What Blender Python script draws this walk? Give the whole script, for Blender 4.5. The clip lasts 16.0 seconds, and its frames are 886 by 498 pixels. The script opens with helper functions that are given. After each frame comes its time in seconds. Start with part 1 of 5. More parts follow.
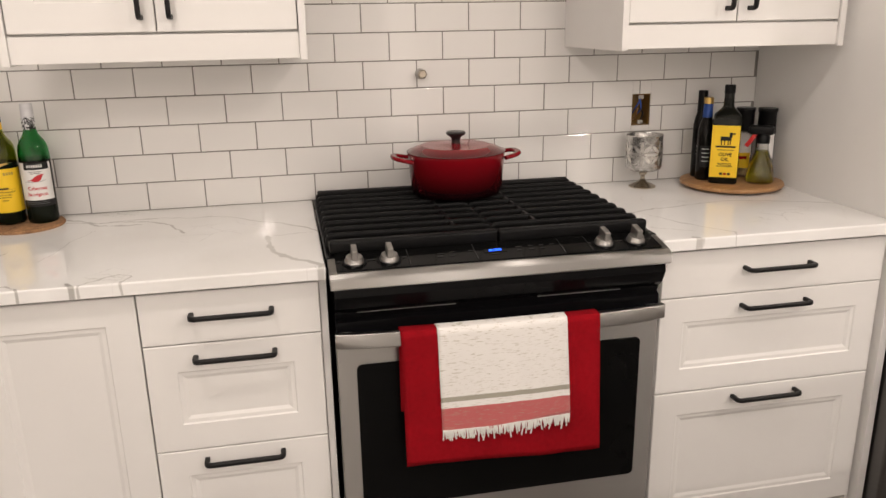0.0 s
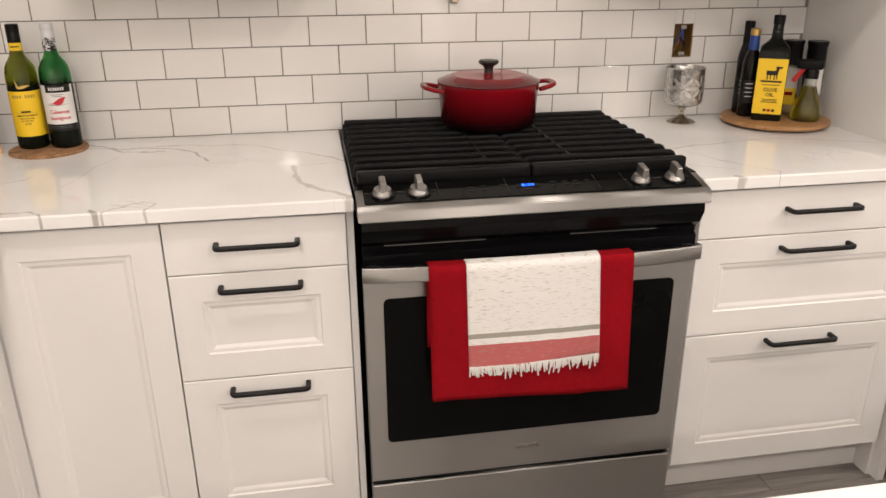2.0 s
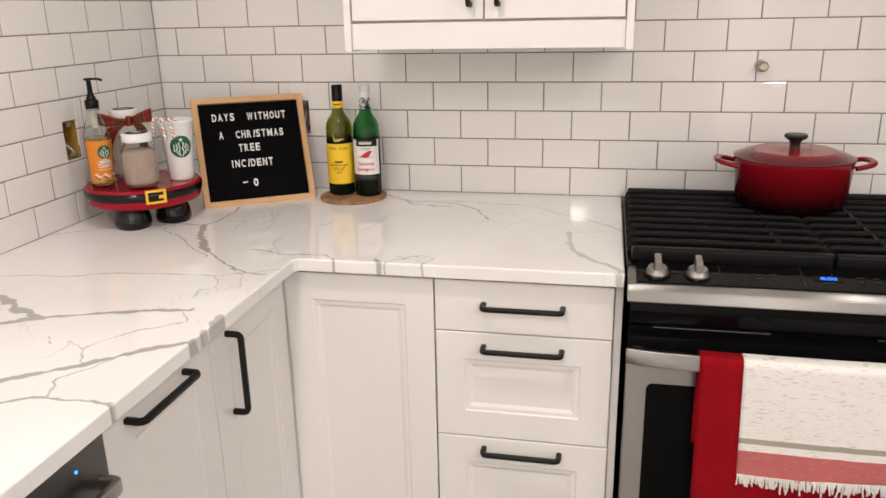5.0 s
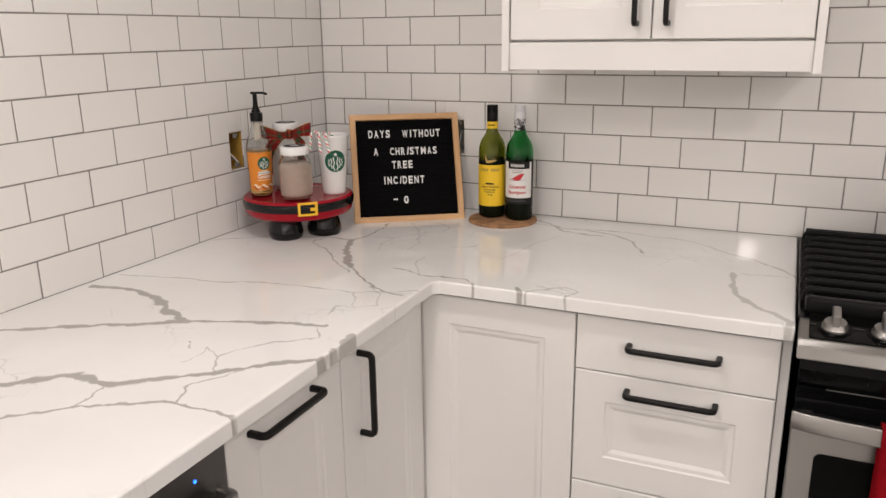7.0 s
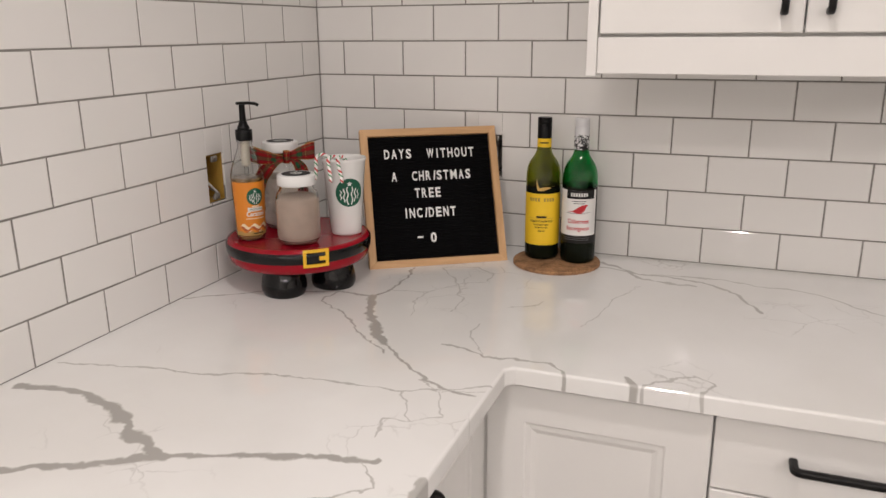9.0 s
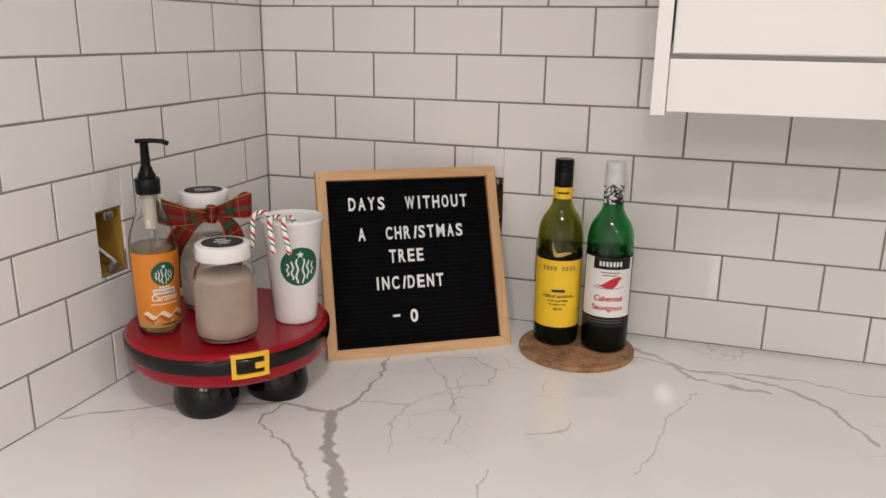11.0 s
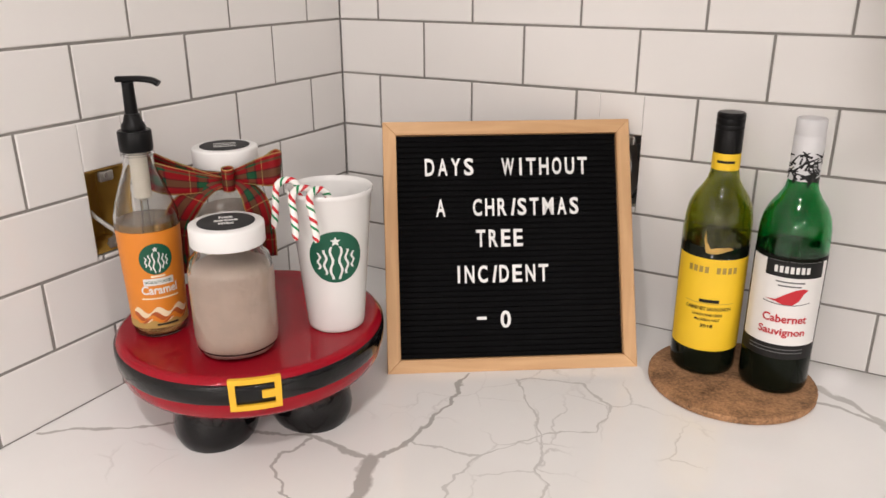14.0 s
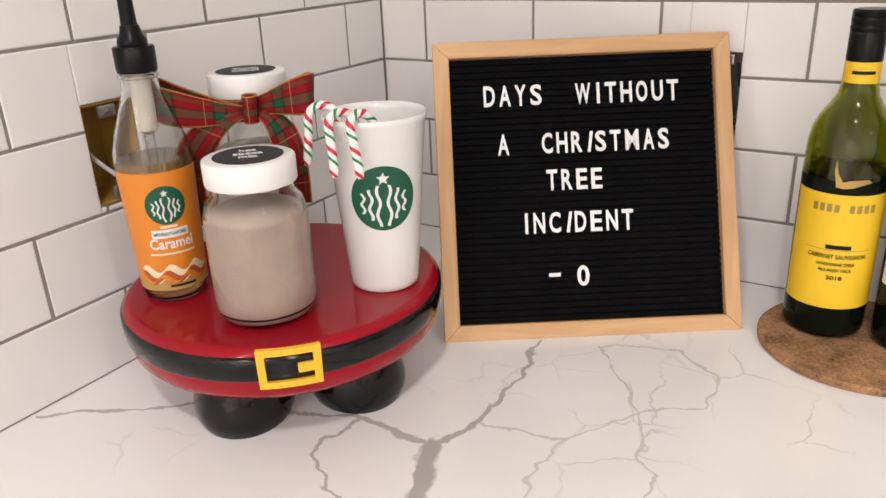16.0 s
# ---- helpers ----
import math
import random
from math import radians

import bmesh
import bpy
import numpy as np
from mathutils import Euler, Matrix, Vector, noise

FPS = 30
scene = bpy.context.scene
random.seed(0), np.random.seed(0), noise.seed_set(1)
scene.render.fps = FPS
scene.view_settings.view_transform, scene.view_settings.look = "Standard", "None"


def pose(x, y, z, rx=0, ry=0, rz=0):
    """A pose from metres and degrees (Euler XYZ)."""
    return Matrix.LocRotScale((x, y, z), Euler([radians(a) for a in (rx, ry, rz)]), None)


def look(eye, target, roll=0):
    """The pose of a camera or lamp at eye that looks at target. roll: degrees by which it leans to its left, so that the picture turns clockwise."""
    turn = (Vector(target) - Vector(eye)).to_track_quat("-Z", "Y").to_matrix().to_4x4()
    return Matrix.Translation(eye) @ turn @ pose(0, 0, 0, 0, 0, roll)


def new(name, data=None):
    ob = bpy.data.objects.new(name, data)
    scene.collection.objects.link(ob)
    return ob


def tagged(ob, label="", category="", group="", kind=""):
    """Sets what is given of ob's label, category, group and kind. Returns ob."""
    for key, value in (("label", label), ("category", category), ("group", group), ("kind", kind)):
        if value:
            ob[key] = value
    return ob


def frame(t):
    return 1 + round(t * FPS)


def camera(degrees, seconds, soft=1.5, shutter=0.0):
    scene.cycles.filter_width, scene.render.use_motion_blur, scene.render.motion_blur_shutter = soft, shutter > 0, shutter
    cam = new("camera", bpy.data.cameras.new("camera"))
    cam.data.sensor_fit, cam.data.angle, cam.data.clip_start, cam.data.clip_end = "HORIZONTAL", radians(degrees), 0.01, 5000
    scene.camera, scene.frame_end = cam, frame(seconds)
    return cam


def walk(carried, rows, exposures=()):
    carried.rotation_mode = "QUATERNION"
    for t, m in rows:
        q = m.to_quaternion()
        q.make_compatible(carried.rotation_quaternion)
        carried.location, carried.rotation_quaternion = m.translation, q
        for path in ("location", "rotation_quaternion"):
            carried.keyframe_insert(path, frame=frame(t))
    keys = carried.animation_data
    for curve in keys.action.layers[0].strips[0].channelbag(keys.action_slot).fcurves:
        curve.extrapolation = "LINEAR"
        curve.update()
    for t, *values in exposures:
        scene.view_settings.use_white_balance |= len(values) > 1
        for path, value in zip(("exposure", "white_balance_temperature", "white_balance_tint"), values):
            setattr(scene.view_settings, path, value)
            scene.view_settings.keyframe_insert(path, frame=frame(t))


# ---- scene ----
cam = camera(59.8, 16.0, 1.5, 0.25)
PATH = [
    (0, (-0.073, -2.234, 1.404), (0.306, -0.355, 0.835), -1.0),
    (0.5, (-0.076, -2.226, 1.396), (0.301, -0.358, 0.79), -0.8),
    (1, (-0.076, -2.217, 1.39), (0.295, -0.362, 0.74), -0.7),
    (1.5, (-0.077, -2.203, 1.386), (0.271, -0.359, 0.695), -0.4),
    (2, (-0.082, -2.185, 1.388), (0.23, -0.349, 0.659), -0.3),
    (2.5, (-0.082, -2.171, 1.398), (0.127, -0.324, 0.663), -0.4),
    (3, (-0.086, -2.156, 1.399), (-0.05, -0.289, 0.683), -0.6),
    (3.5, (-0.082, -2.152, 1.403), (-0.167, -0.283, 0.696), -0.3),
    (4, (-0.08, -2.145, 1.409), (-0.284, -0.275, 0.73), -0.4),
    (6.5, (-0.019, -2.095, 1.417), (-0.724, -0.297, 0.899), -1.0),
    (7, (-0.049, -2.054, 1.407), (-0.845, -0.301, 0.867), -0.7),
    (7.5, (-0.141, -1.977, 1.41), (-0.941, -0.22, 0.888), -0.8),
    (8, (-0.264, -1.89, 1.413), (-1.011, -0.103, 0.916), -1.3),
    (8.5, (-0.361, -1.82, 1.395), (-1.032, -0.011, 0.87), -1.3),
    (9, (-0.411, -1.697, 1.397), (-1.096, 0.101, 0.851), -0.4),
    (9.5, (-0.449, -1.529, 1.402), (-1.191, 0.258, 0.894), -0.0),
    (12, (-0.714, -1.234, 1.408), (-1.212, 0.612, 0.821), 1.1),
    (12.5, (-0.746, -1.177, 1.388), (-1.265, 0.648, 0.756), 1.2),
    (13, (-0.726, -1.117, 1.38), (-1.304, 0.675, 0.707), 0.8),
    (13.5, (-0.689, -1.025, 1.379), (-1.468, 0.691, 0.709), -0.3),
    (14, (-0.652, -0.965, 1.367), (-1.581, 0.668, 0.681), -0.2),
    (14.5, (-0.637, -0.929, 1.34), (-1.692, 0.617, 0.635), -1.3),
    (15, (-0.665, -0.912, 1.317), (-1.771, 0.594, 0.603), -2.5),
    (15.5, (-0.71, -0.89, 1.3), (-1.77, 0.651, 0.59), -2.6),
    (16, (-0.744, -0.87, 1.29), (-1.735, 0.697, 0.541), -2.3),
]
EXPOSURES = [(0, -0.20, 6640, 10), (1.5, -0.11, 6620, 10), (4, -0.02, 6520, 10), (6.5, -0.24, 6270, 10), (8, -0.40, 6270, 10), (9.5, -0.40, 6250, 10), (12, -0.08, 6170, 10), (13.5, 0.15, 6150, 10), (15, 0.26, 6190, 10), (16, 0.30, 6190, 10)]
walk(cam, [(t, look(eye, target, roll)) for t, eye, target, roll in PATH], EXPOSURES)

# ---- light ----
world = bpy.data.worlds.new("world")
scene.world = world
world.use_nodes = True
world.node_tree.nodes["Background"].inputs[0].default_value = (1.0, 0.93, 0.85, 1)
world.node_tree.nodes["Background"].inputs[1].default_value = 0.02


def lamp(x, y, z, size, watts, colour=(1.0, 0.895, 0.825)):
    data = bpy.data.lights.new("downlight", "AREA")
    data.shape, data.size, data.energy, data.color = "DISK", size, watts, colour
    ob = new("downlight", data)
    ob.location = (x, y, z)
    return ob


CEIL = 2.44
for lx, ly, lw in ((-0.55, -1.35, 10), (0.95, -1.35, 6.5), (-0.62, -3.05, 20), (0.95, -2.9, 18), (2.4, -1.9, 24), (2.4, -3.9, 42), (-0.3, -5.6, 60), (1.2, -5.3, 42)):
    lamp(lx, ly, CEIL - 0.012, 0.12, lw)


# ---- materials ----
def mat(name, base, rough=0.5, metal=0.0, vary=0.06, scale=30.0, bump=0.0, bscale=200.0, spec=0.5, coat=0.0,
        trans=0.0, ior=1.45, rvary=0.0, stretch=(1, 1, 1), island=0.0):
    """A principled material whose colour, gloss and relief vary with noise at two sizes."""
    m = bpy.data.materials.new(name)
    m.use_nodes = True
    nt = m.node_tree
    b = nt.nodes["Principled BSDF"]
    L = nt.links.new
    b.inputs["Roughness"].default_value = rough
    b.inputs["Metallic"].default_value = metal
    b.inputs["Specular IOR Level"].default_value = spec
    b.inputs["Coat Weight"].default_value = coat
    b.inputs["Transmission Weight"].default_value = trans
    b.inputs["IOR"].default_value = ior
    co = nt.nodes.new("ShaderNodeTexCoord")
    mp = nt.nodes.new("ShaderNodeMapping")
    mp.inputs["Scale"].default_value = stretch
    L(co.outputs["Object"], mp.inputs["Vector"])
    n1 = nt.nodes.new("ShaderNodeTexNoise")
    n1.inputs["Scale"].default_value, n1.inputs["Detail"].default_value = scale, 6
    L(mp.outputs[0], n1.inputs["Vector"])
    n2 = nt.nodes.new("ShaderNodeTexNoise")
    n2.inputs["Scale"].default_value, n2.inputs["Detail"].default_value = scale * 0.13, 2
    L(mp.outputs[0], n2.inputs["Vector"])
    mx = nt.nodes.new("ShaderNodeMath")
    mx.operation = "ADD"
    L(n1.outputs["Fac"], mx.inputs[0])
    L(n2.outputs["Fac"], mx.inputs[1])
    src = mx.outputs[0]
    if island:
        info = nt.nodes.new("ShaderNodeObjectInfo")
        ma = nt.nodes.new("ShaderNodeMath")
        ma.operation, ma.inputs[1].default_value = "MULTIPLY_ADD", island
        L(info.outputs["Random"], ma.inputs[0])
        L(src, ma.inputs[2])
        src = ma.outputs[0]
    rp = nt.nodes.new("ShaderNodeMapRange")
    rp.inputs[1].default_value, rp.inputs[2].default_value = 0.6, 1.4 + island
    rp.inputs[3].default_value, rp.inputs[4].default_value = 1 - vary, 1 + vary
    L(src, rp.inputs[0])
    sc = nt.nodes.new("ShaderNodeVectorMath")
    sc.operation = "SCALE"
    sc.inputs[0].default_value = base
    L(rp.outputs[0], sc.inputs["Scale"])
    L(sc.outputs[0], b.inputs["Base Color"])
    if rvary:
        rr = nt.nodes.new("ShaderNodeMapRange")
        rr.inputs[1].default_value, rr.inputs[2].default_value = 0.3, 0.7
        rr.inputs[3].default_value, rr.inputs[4].default_value = max(rough - rvary, 0), rough + rvary
        L(n2.outputs["Fac"], rr.inputs[0])
        L(rr.outputs[0], b.inputs["Roughness"])
    if bump:
        n3 = nt.nodes.new("ShaderNodeTexNoise")
        n3.inputs["Scale"].default_value, n3.inputs["Detail"].default_value = bscale, 3
        L(mp.outputs[0], n3.inputs["Vector"])
        bp = nt.nodes.new("ShaderNodeBump")
        bp.inputs["Strength"].default_value, bp.inputs["Distance"].default_value = bump, 0.002
        L(n3.outputs["Fac"], bp.inputs["Height"])
        L(bp.outputs[0], b.inputs["Normal"])
    return m


def wood(name, dark, light, rough=0.45, scale=(4, 60, 60), bump=0.1):
    """Grain along the object's x."""
    m = mat(name, (1, 1, 1), rough, vary=0, bump=bump, bscale=40, stretch=scale, spec=0.4)
    nt = m.node_tree
    b = nt.nodes["Principled BSDF"]
    mp = [n for n in nt.nodes if n.type == "MAPPING"][0]
    n = nt.nodes.new("ShaderNodeTexNoise")
    n.inputs["Scale"].default_value, n.inputs["Detail"].default_value, n.inputs["Distortion"].default_value = 1.0, 8, 1.2
    nt.links.new(mp.outputs[0], n.inputs["Vector"])
    r = nt.nodes.new("ShaderNodeValToRGB")
    r.color_ramp.elements[0].position, r.color_ramp.elements[0].color = 0.3, (*dark, 1)
    r.color_ramp.elements[1].position, r.color_ramp.elements[1].color = 0.7, (*light, 1)
    nt.links.new(n.outputs["Fac"], r.inputs[0])
    nt.links.new(r.outputs[0], b.inputs["Base Color"])
    return m


def quartz(name, veins):
    """White quartz. veins: (half width, strength, x, y, x, y, ...) in plan; they run through the slab."""
    m = bpy.data.materials.new(name)
    m.use_nodes = True
    nt = m.node_tree
    b = nt.nodes["Principled BSDF"]
    L = nt.links.new

    def node(kind, op=None, **v):
        n = nt.nodes.new("ShaderNode" + kind)
        if op:
            n.operation = op
        for k, val in v.items():
            n.inputs[int(k[1:])].default_value = val
        return n

    co = nt.nodes.new("ShaderNodeTexCoord")
    sep = node("VectorMath", "MULTIPLY", i1=(1, 1, 0.15))
    L(co.outputs["Object"], sep.inputs[0])

    def warp(vec, scale, amount, detail):
        n = node("TexNoise")
        n.inputs["Scale"].default_value, n.inputs["Detail"].default_value = scale, detail
        L(vec, n.inputs["Vector"])
        a = node("VectorMath", "SUBTRACT", i1=(0.5, 0.5, 0.5))
        L(n.outputs["Color"], a.inputs[0])
        s = node("VectorMath", "SCALE")
        s.inputs["Scale"].default_value = amount
        L(a.outputs[0], s.inputs[0])
        d = node("VectorMath", "ADD")
        L(vec, d.inputs[0])
        L(s.outputs[0], d.inputs[1])
        return d.outputs[0]

    p = warp(warp(sep.outputs[0], 9, 0.03, 1), 45, 0.022, 3)
    flat = node("VectorMath", "MULTIPLY", i1=(1, 1, 0))
    L(p, flat.inputs[0])
    # uneven width along the veins
    wn = node("TexNoise")
    wn.inputs["Scale"].default_value, wn.inputs["Detail"].default_value = 22, 4
    L(sep.outputs[0], wn.inputs["Vector"])
    wide = node("MapRange")
    for i, v in ((1, 0.3), (2, 0.7), (3, 0.35), (4, 1.5)):
        wide.inputs[i].default_value = v
    L(wn.outputs["Fac"], wide.inputs[0])
    total = None
    for half, strength, *xy in veins:
        near = None
        for i in range(0, len(xy) - 2, 2):
            a, e = Vector((xy[i], xy[i + 1], 0)), Vector((xy[i + 2], xy[i + 3], 0))
            d = e - a
            s1 = node("VectorMath", "SUBTRACT", i1=a)
            L(flat.outputs[0], s1.inputs[0])
            dot = node("VectorMath", "DOT_PRODUCT", i1=d / d.length_squared)
            L(s1.outputs[0], dot.inputs[0])
            cl = node("Clamp")
            L(dot.outputs["Value"], cl.inputs[0])
            sc = node("VectorMath", "SCALE")
            sc.inputs[0].default_value = d
            L(cl.outputs[0], sc.inputs["Scale"])
            di = node("VectorMath", "DISTANCE")
            L(s1.outputs[0], di.inputs[0])
            L(sc.outputs[0], di.inputs[1])
            if near is None:
                near = di.outputs["Value"]
            else:
                mn = node("Math", "MINIMUM")
                L(near, mn.inputs[0])
                L(di.outputs["Value"], mn.inputs[1])
                near = mn.outputs[0]
        hw = node("Math", "MULTIPLY", i1=half)
        L(wide.outputs[0], hw.inputs[0])
        q = node("Math", "DIVIDE")
        L(near, q.inputs[0])
        L(hw.outputs[0], q.inputs[1])
        mr = node("MapRange")
        for i, v in ((1, 0.75), (2, 1.25), (3, strength), (4, 0.0)):
            mr.inputs[i].default_value = v
        L(q.outputs[0], mr.inputs[0])
        if total is None:
            total = mr.outputs[0]
        else:
            mxx = node("Math", "MAXIMUM")
            L(total, mxx.inputs[0])
            L(mr.outputs[0], mxx.inputs[1])
            total = mxx.outputs[0]
    # hair-fine cracks in patches
    vo = nt.nodes.new("ShaderNodeTexVoronoi")
    vo.feature = "DISTANCE_TO_EDGE"
    vo.inputs["Scale"].default_value = 14
    L(p, vo.inputs["Vector"])
    fine = node("MapRange")
    for i, v in ((1, 0.0), (2, 0.022), (3, 0.4), (4, 0.0)):
        fine.inputs[i].default_value = v
    L(vo.outputs["Distance"], fine.inputs[0])
    pn = node("TexNoise")
    pn.inputs["Scale"].default_value = 5
    L(sep.outputs[0], pn.inputs["Vector"])
    pm = node("MapRange")
    for i, v in ((1, 0.56), (2, 0.66), (3, 0.0), (4, 1.0)):
        pm.inputs[i].default_value = v
    L(pn.outputs["Fac"], pm.inputs[0])
    fm = node("Math", "MULTIPLY")
    L(fine.outputs[0], fm.inputs[0])
    L(pm.outputs[0], fm.inputs[1])
    mxx = node("Math", "MAXIMUM")
    L(total, mxx.inputs[0])
    L(fm.outputs[0], mxx.inputs[1])
    cn = node("TexNoise")
    cn.inputs["Scale"].default_value, cn.inputs["Detail"].default_value = 3, 5
    L(sep.outputs[0], cn.inputs["Vector"])
    ramp = nt.nodes.new("ShaderNodeValToRGB")
    ramp.color_ramp.elements[0].position, ramp.color_ramp.elements[0].color = 0.35, (0.80, 0.79, 0.77, 1)
    ramp.color_ramp.elements[1].position, ramp.color_ramp.elements[1].color = 0.6, (0.86, 0.855, 0.845, 1)
    L(cn.outputs["Fac"], ramp.inputs[0])
    mix = nt.nodes.new("ShaderNodeMix")
    mix.data_type = "RGBA"
    L(mxx.outputs[0], mix.inputs[0])
    L(ramp.outputs[0], mix.inputs[6])
    mix.inputs[7].default_value = (0.33, 0.315, 0.29, 1)
    L(mix.outputs[2], b.inputs["Base Color"])
    b.inputs["Roughness"].default_value = 0.045
    return m


VEINS = []


def vein(width, strength, *line):
    """One vein of the stone: its width, strength and way over the worktop."""
    VEINS.append((width, strength, *line))


vein(0.007, 0.85, -1.34, -1.24, -1.215, -1.161, -1.019, -1.042, -0.88, -0.99, -0.775, -0.965)
vein(0.009, 0.85, -1.345, -0.965, -1.26, -0.945, -1.168, -0.968, -1.1, -1.02, -1.019, -1.045)
vein(0.008, 0.85, -1.2, -1.43, -1.113, -1.376, -1.019, -1.292, -0.942, -1.304, -0.823, -1.207, -0.75, -1.14, -0.708, -1.095, -0.69, -1.03)
vein(0.003, 0.8, -1.04, -1.48, -0.933, -1.371, -0.808, -1.302, -0.723, -1.313, -0.69, -1.318)
vein(0.002, 0.7, -0.948, -1.309, -0.935, -1.37)
vein(0.002, 0.7, -0.808, -1.302, -0.824, -1.25, -0.78, -1.17)
vein(0.0022, 0.6, -1.36, -0.88, -1.24, -0.85, -1.118, -0.838, -1, -0.8, -0.925, -0.786, -0.815, -0.79, -0.713, -0.735)
vein(0.0025, 0.75, -1.039, -0.233, -1.018, -0.308, -1.013, -0.385, -1.033, -0.438)
vein(0.0085, 0.8, -1.033, -0.438, -1.0068, -0.5064, -0.9535, -0.588, -0.9206, -0.6408)
vein(0.003, 0.75, -0.9206, -0.6408, -0.86, -0.7, -0.811, -0.749, -0.722, -0.772)
vein(0.0022, 0.7, -1.033, -0.438, -1.111, -0.434, -1.2462, -0.4776, -1.368, -0.564)
vein(0.0016, 0.7, -1.111, -0.438, -1.1255, -0.4901, -1.0425, -0.54, -0.905, -0.68)
vein(0.0025, 0.7, -0.8309, -0.6072, -0.7504, -0.6293, -0.6462, -0.6235, -0.6, -0.68, -0.6, -0.73)
vein(0.0015, 0.45, -0.7504, -0.6293, -0.7978, -0.5544, -0.7968, -0.5064)
vein(0.0035, 0.65, -0.676, -0.098, -0.57, -0.121, -0.447, -0.141, -0.38, -0.2, -0.34, -0.278)
vein(0.0025, 0.55, -0.57, -0.121, -0.42, -0.11, -0.237, -0.139, -0.1, -0.25, -0.01, -0.352)
vein(0.007, 0.55, -0.141, -0.37, -0.13, -0.44, -0.119, -0.513, -0.07, -0.58, -0.024, -0.636, -0.02, -0.69)
vein(0.002, 0.4, -0.12, -0.37, -0.03, -0.36)
vein(0.006, 0.75, -0.523, -0.64, -0.48, -0.712)
vein(0.002, 0.55, -0.5, -0.665, -0.44, -0.6, -0.41, -0.62, -0.43, -0.7)
vein(0.0015, 0.45, -0.973, -0.214, -0.946, -0.258, -0.907, -0.312, -0.946, -0.372, -1.013, -0.385)
vein(0.0015, 0.45, -0.907, -0.312, -0.856, -0.278, -0.866, -0.218, -0.903, -0.187, -0.973, -0.214)
vein(0.0015, 0.45, -0.907, -0.312, -0.886, -0.368, -0.867, -0.386, -0.866, -0.468)
vein(0.0015, 0.4, -0.946, -0.372, -0.951, -0.438, -0.9268, -0.5064)
vein(0.0025, 0.5, 0.787, -0.393, 0.9, -0.36, 0.995, -0.336, 1.12, -0.33, 1.233, -0.354, 1.4, -0.44)
vein(0.002, 0.5, 0.84, -0.42, 0.885, -0.514, 0.964, -0.632, 0.93, -0.7)
vein(0.005, 0.55, 0.85, -0.64, 0.885, -0.675, 0.87, -0.71)
vein(0.0018, 0.45, 0.79, -0.54, 0.88, -0.6)
vein(0.0018, 0.6, -0.79, -0.969, -0.758, -1.02, -0.829, -1.079, -0.868, -1.153, -0.823, -1.207)
vein(0.0025, 0.7, -0.945, -1.12, -0.925, -1.145)
vein(0.0013, 0.45, -0.868, -1.153, -0.904, -1.134, -0.9, -1.19)
vein(0.0013, 0.5, -0.819, -0.751, -0.771, -0.774, -0.717, -0.755)
vein(0.0014, 0.5, -0.824, -0.793, -0.778, -0.865, -0.816, -0.87, -0.798, -0.912)
vein(0.0013, 0.45, -0.771, -0.774, -0.74, -0.835, -0.778, -0.865)
vein(0.005, 0.6, -0.656, -0.068, -0.607, -0.103, -0.581, -0.142, -0.53, -0.165, -0.464, -0.165)
vein(0.009, 0.7, -0.704, -1.05, -0.697, -0.985)
vein(0.0013, 0.5, -0.767, -0.407, -0.726, -0.388, -0.718, -0.36)
vein(0.0014, 0.45, -0.634, -0.463, -0.603, -0.343, -0.597, -0.303, -0.564, -0.204)

PAINT = mat("wall_paint", (0.74, 0.72, 0.69), 0.65, vary=0.02, scale=8, bump=0.05, bscale=300)
CEILING = mat("ceiling_paint", (0.82, 0.81, 0.79), 0.8, vary=0.02, scale=6, bump=0.08, bscale=250)
GROUT = mat("grout", (0.235, 0.222, 0.205), 0.9, vary=0.15, scale=40, bump=0.3, bscale=500)
TILE = mat("glazed_white_tile", (0.79, 0.775, 0.755), 0.05, vary=0.02, scale=10, bump=0.10, bscale=14, island=0.5)
LACQUER = mat("white_cabinet_lacquer", (0.80, 0.785, 0.765), 0.32, vary=0.012, scale=20, bump=0.04, bscale=350)
QUARTZ = quartz("white_veined_quartz", VEINS)
BLACK_METAL = mat("matt_black_metal", (0.008, 0.0075, 0.0075), 0.42, spec=0.3, vary=0.15, scale=80, bump=0.05, bscale=500)
STEEL = mat("brushed_stainless", (0.40, 0.39, 0.375), 0.33, 1.0, vary=0.01, scale=60, stretch=(0.4, 60, 60))
for key, value in (("Anisotropic", 0.95), ("Anisotropic Rotation", 0.25)):
    STEEL.node_tree.nodes["Principled BSDF"].inputs[key].default_value = value
DARK_STEEL = mat("dark_stainless", (0.16, 0.155, 0.15), 0.33, 1.0, vary=0.08, scale=60, stretch=(1, 1, 30), rvary=0.05)
CHROME = mat("polished_metal", (0.62, 0.60, 0.57), 0.16, 1.0, vary=0.05, scale=40)
ENAMEL = mat("black_enamel", (0.004, 0.004, 0.0045), 0.16, vary=0.1, scale=20, spec=0.10)
GLASS_BLACK = mat("black_oven_glass", (0.004, 0.004, 0.004), 0.06, vary=0.2, scale=6, spec=0.14)
IRON = mat("cast_iron", (0.0045, 0.0045, 0.0048), 0.46, spec=0.17, vary=0.25, scale=120, bump=0.25, bscale=700)
FLOOR_GREY = wood("grey_wood_plank", (0.13, 0.115, 0.105), (0.26, 0.24, 0.22), 0.45, (3, 40, 40))


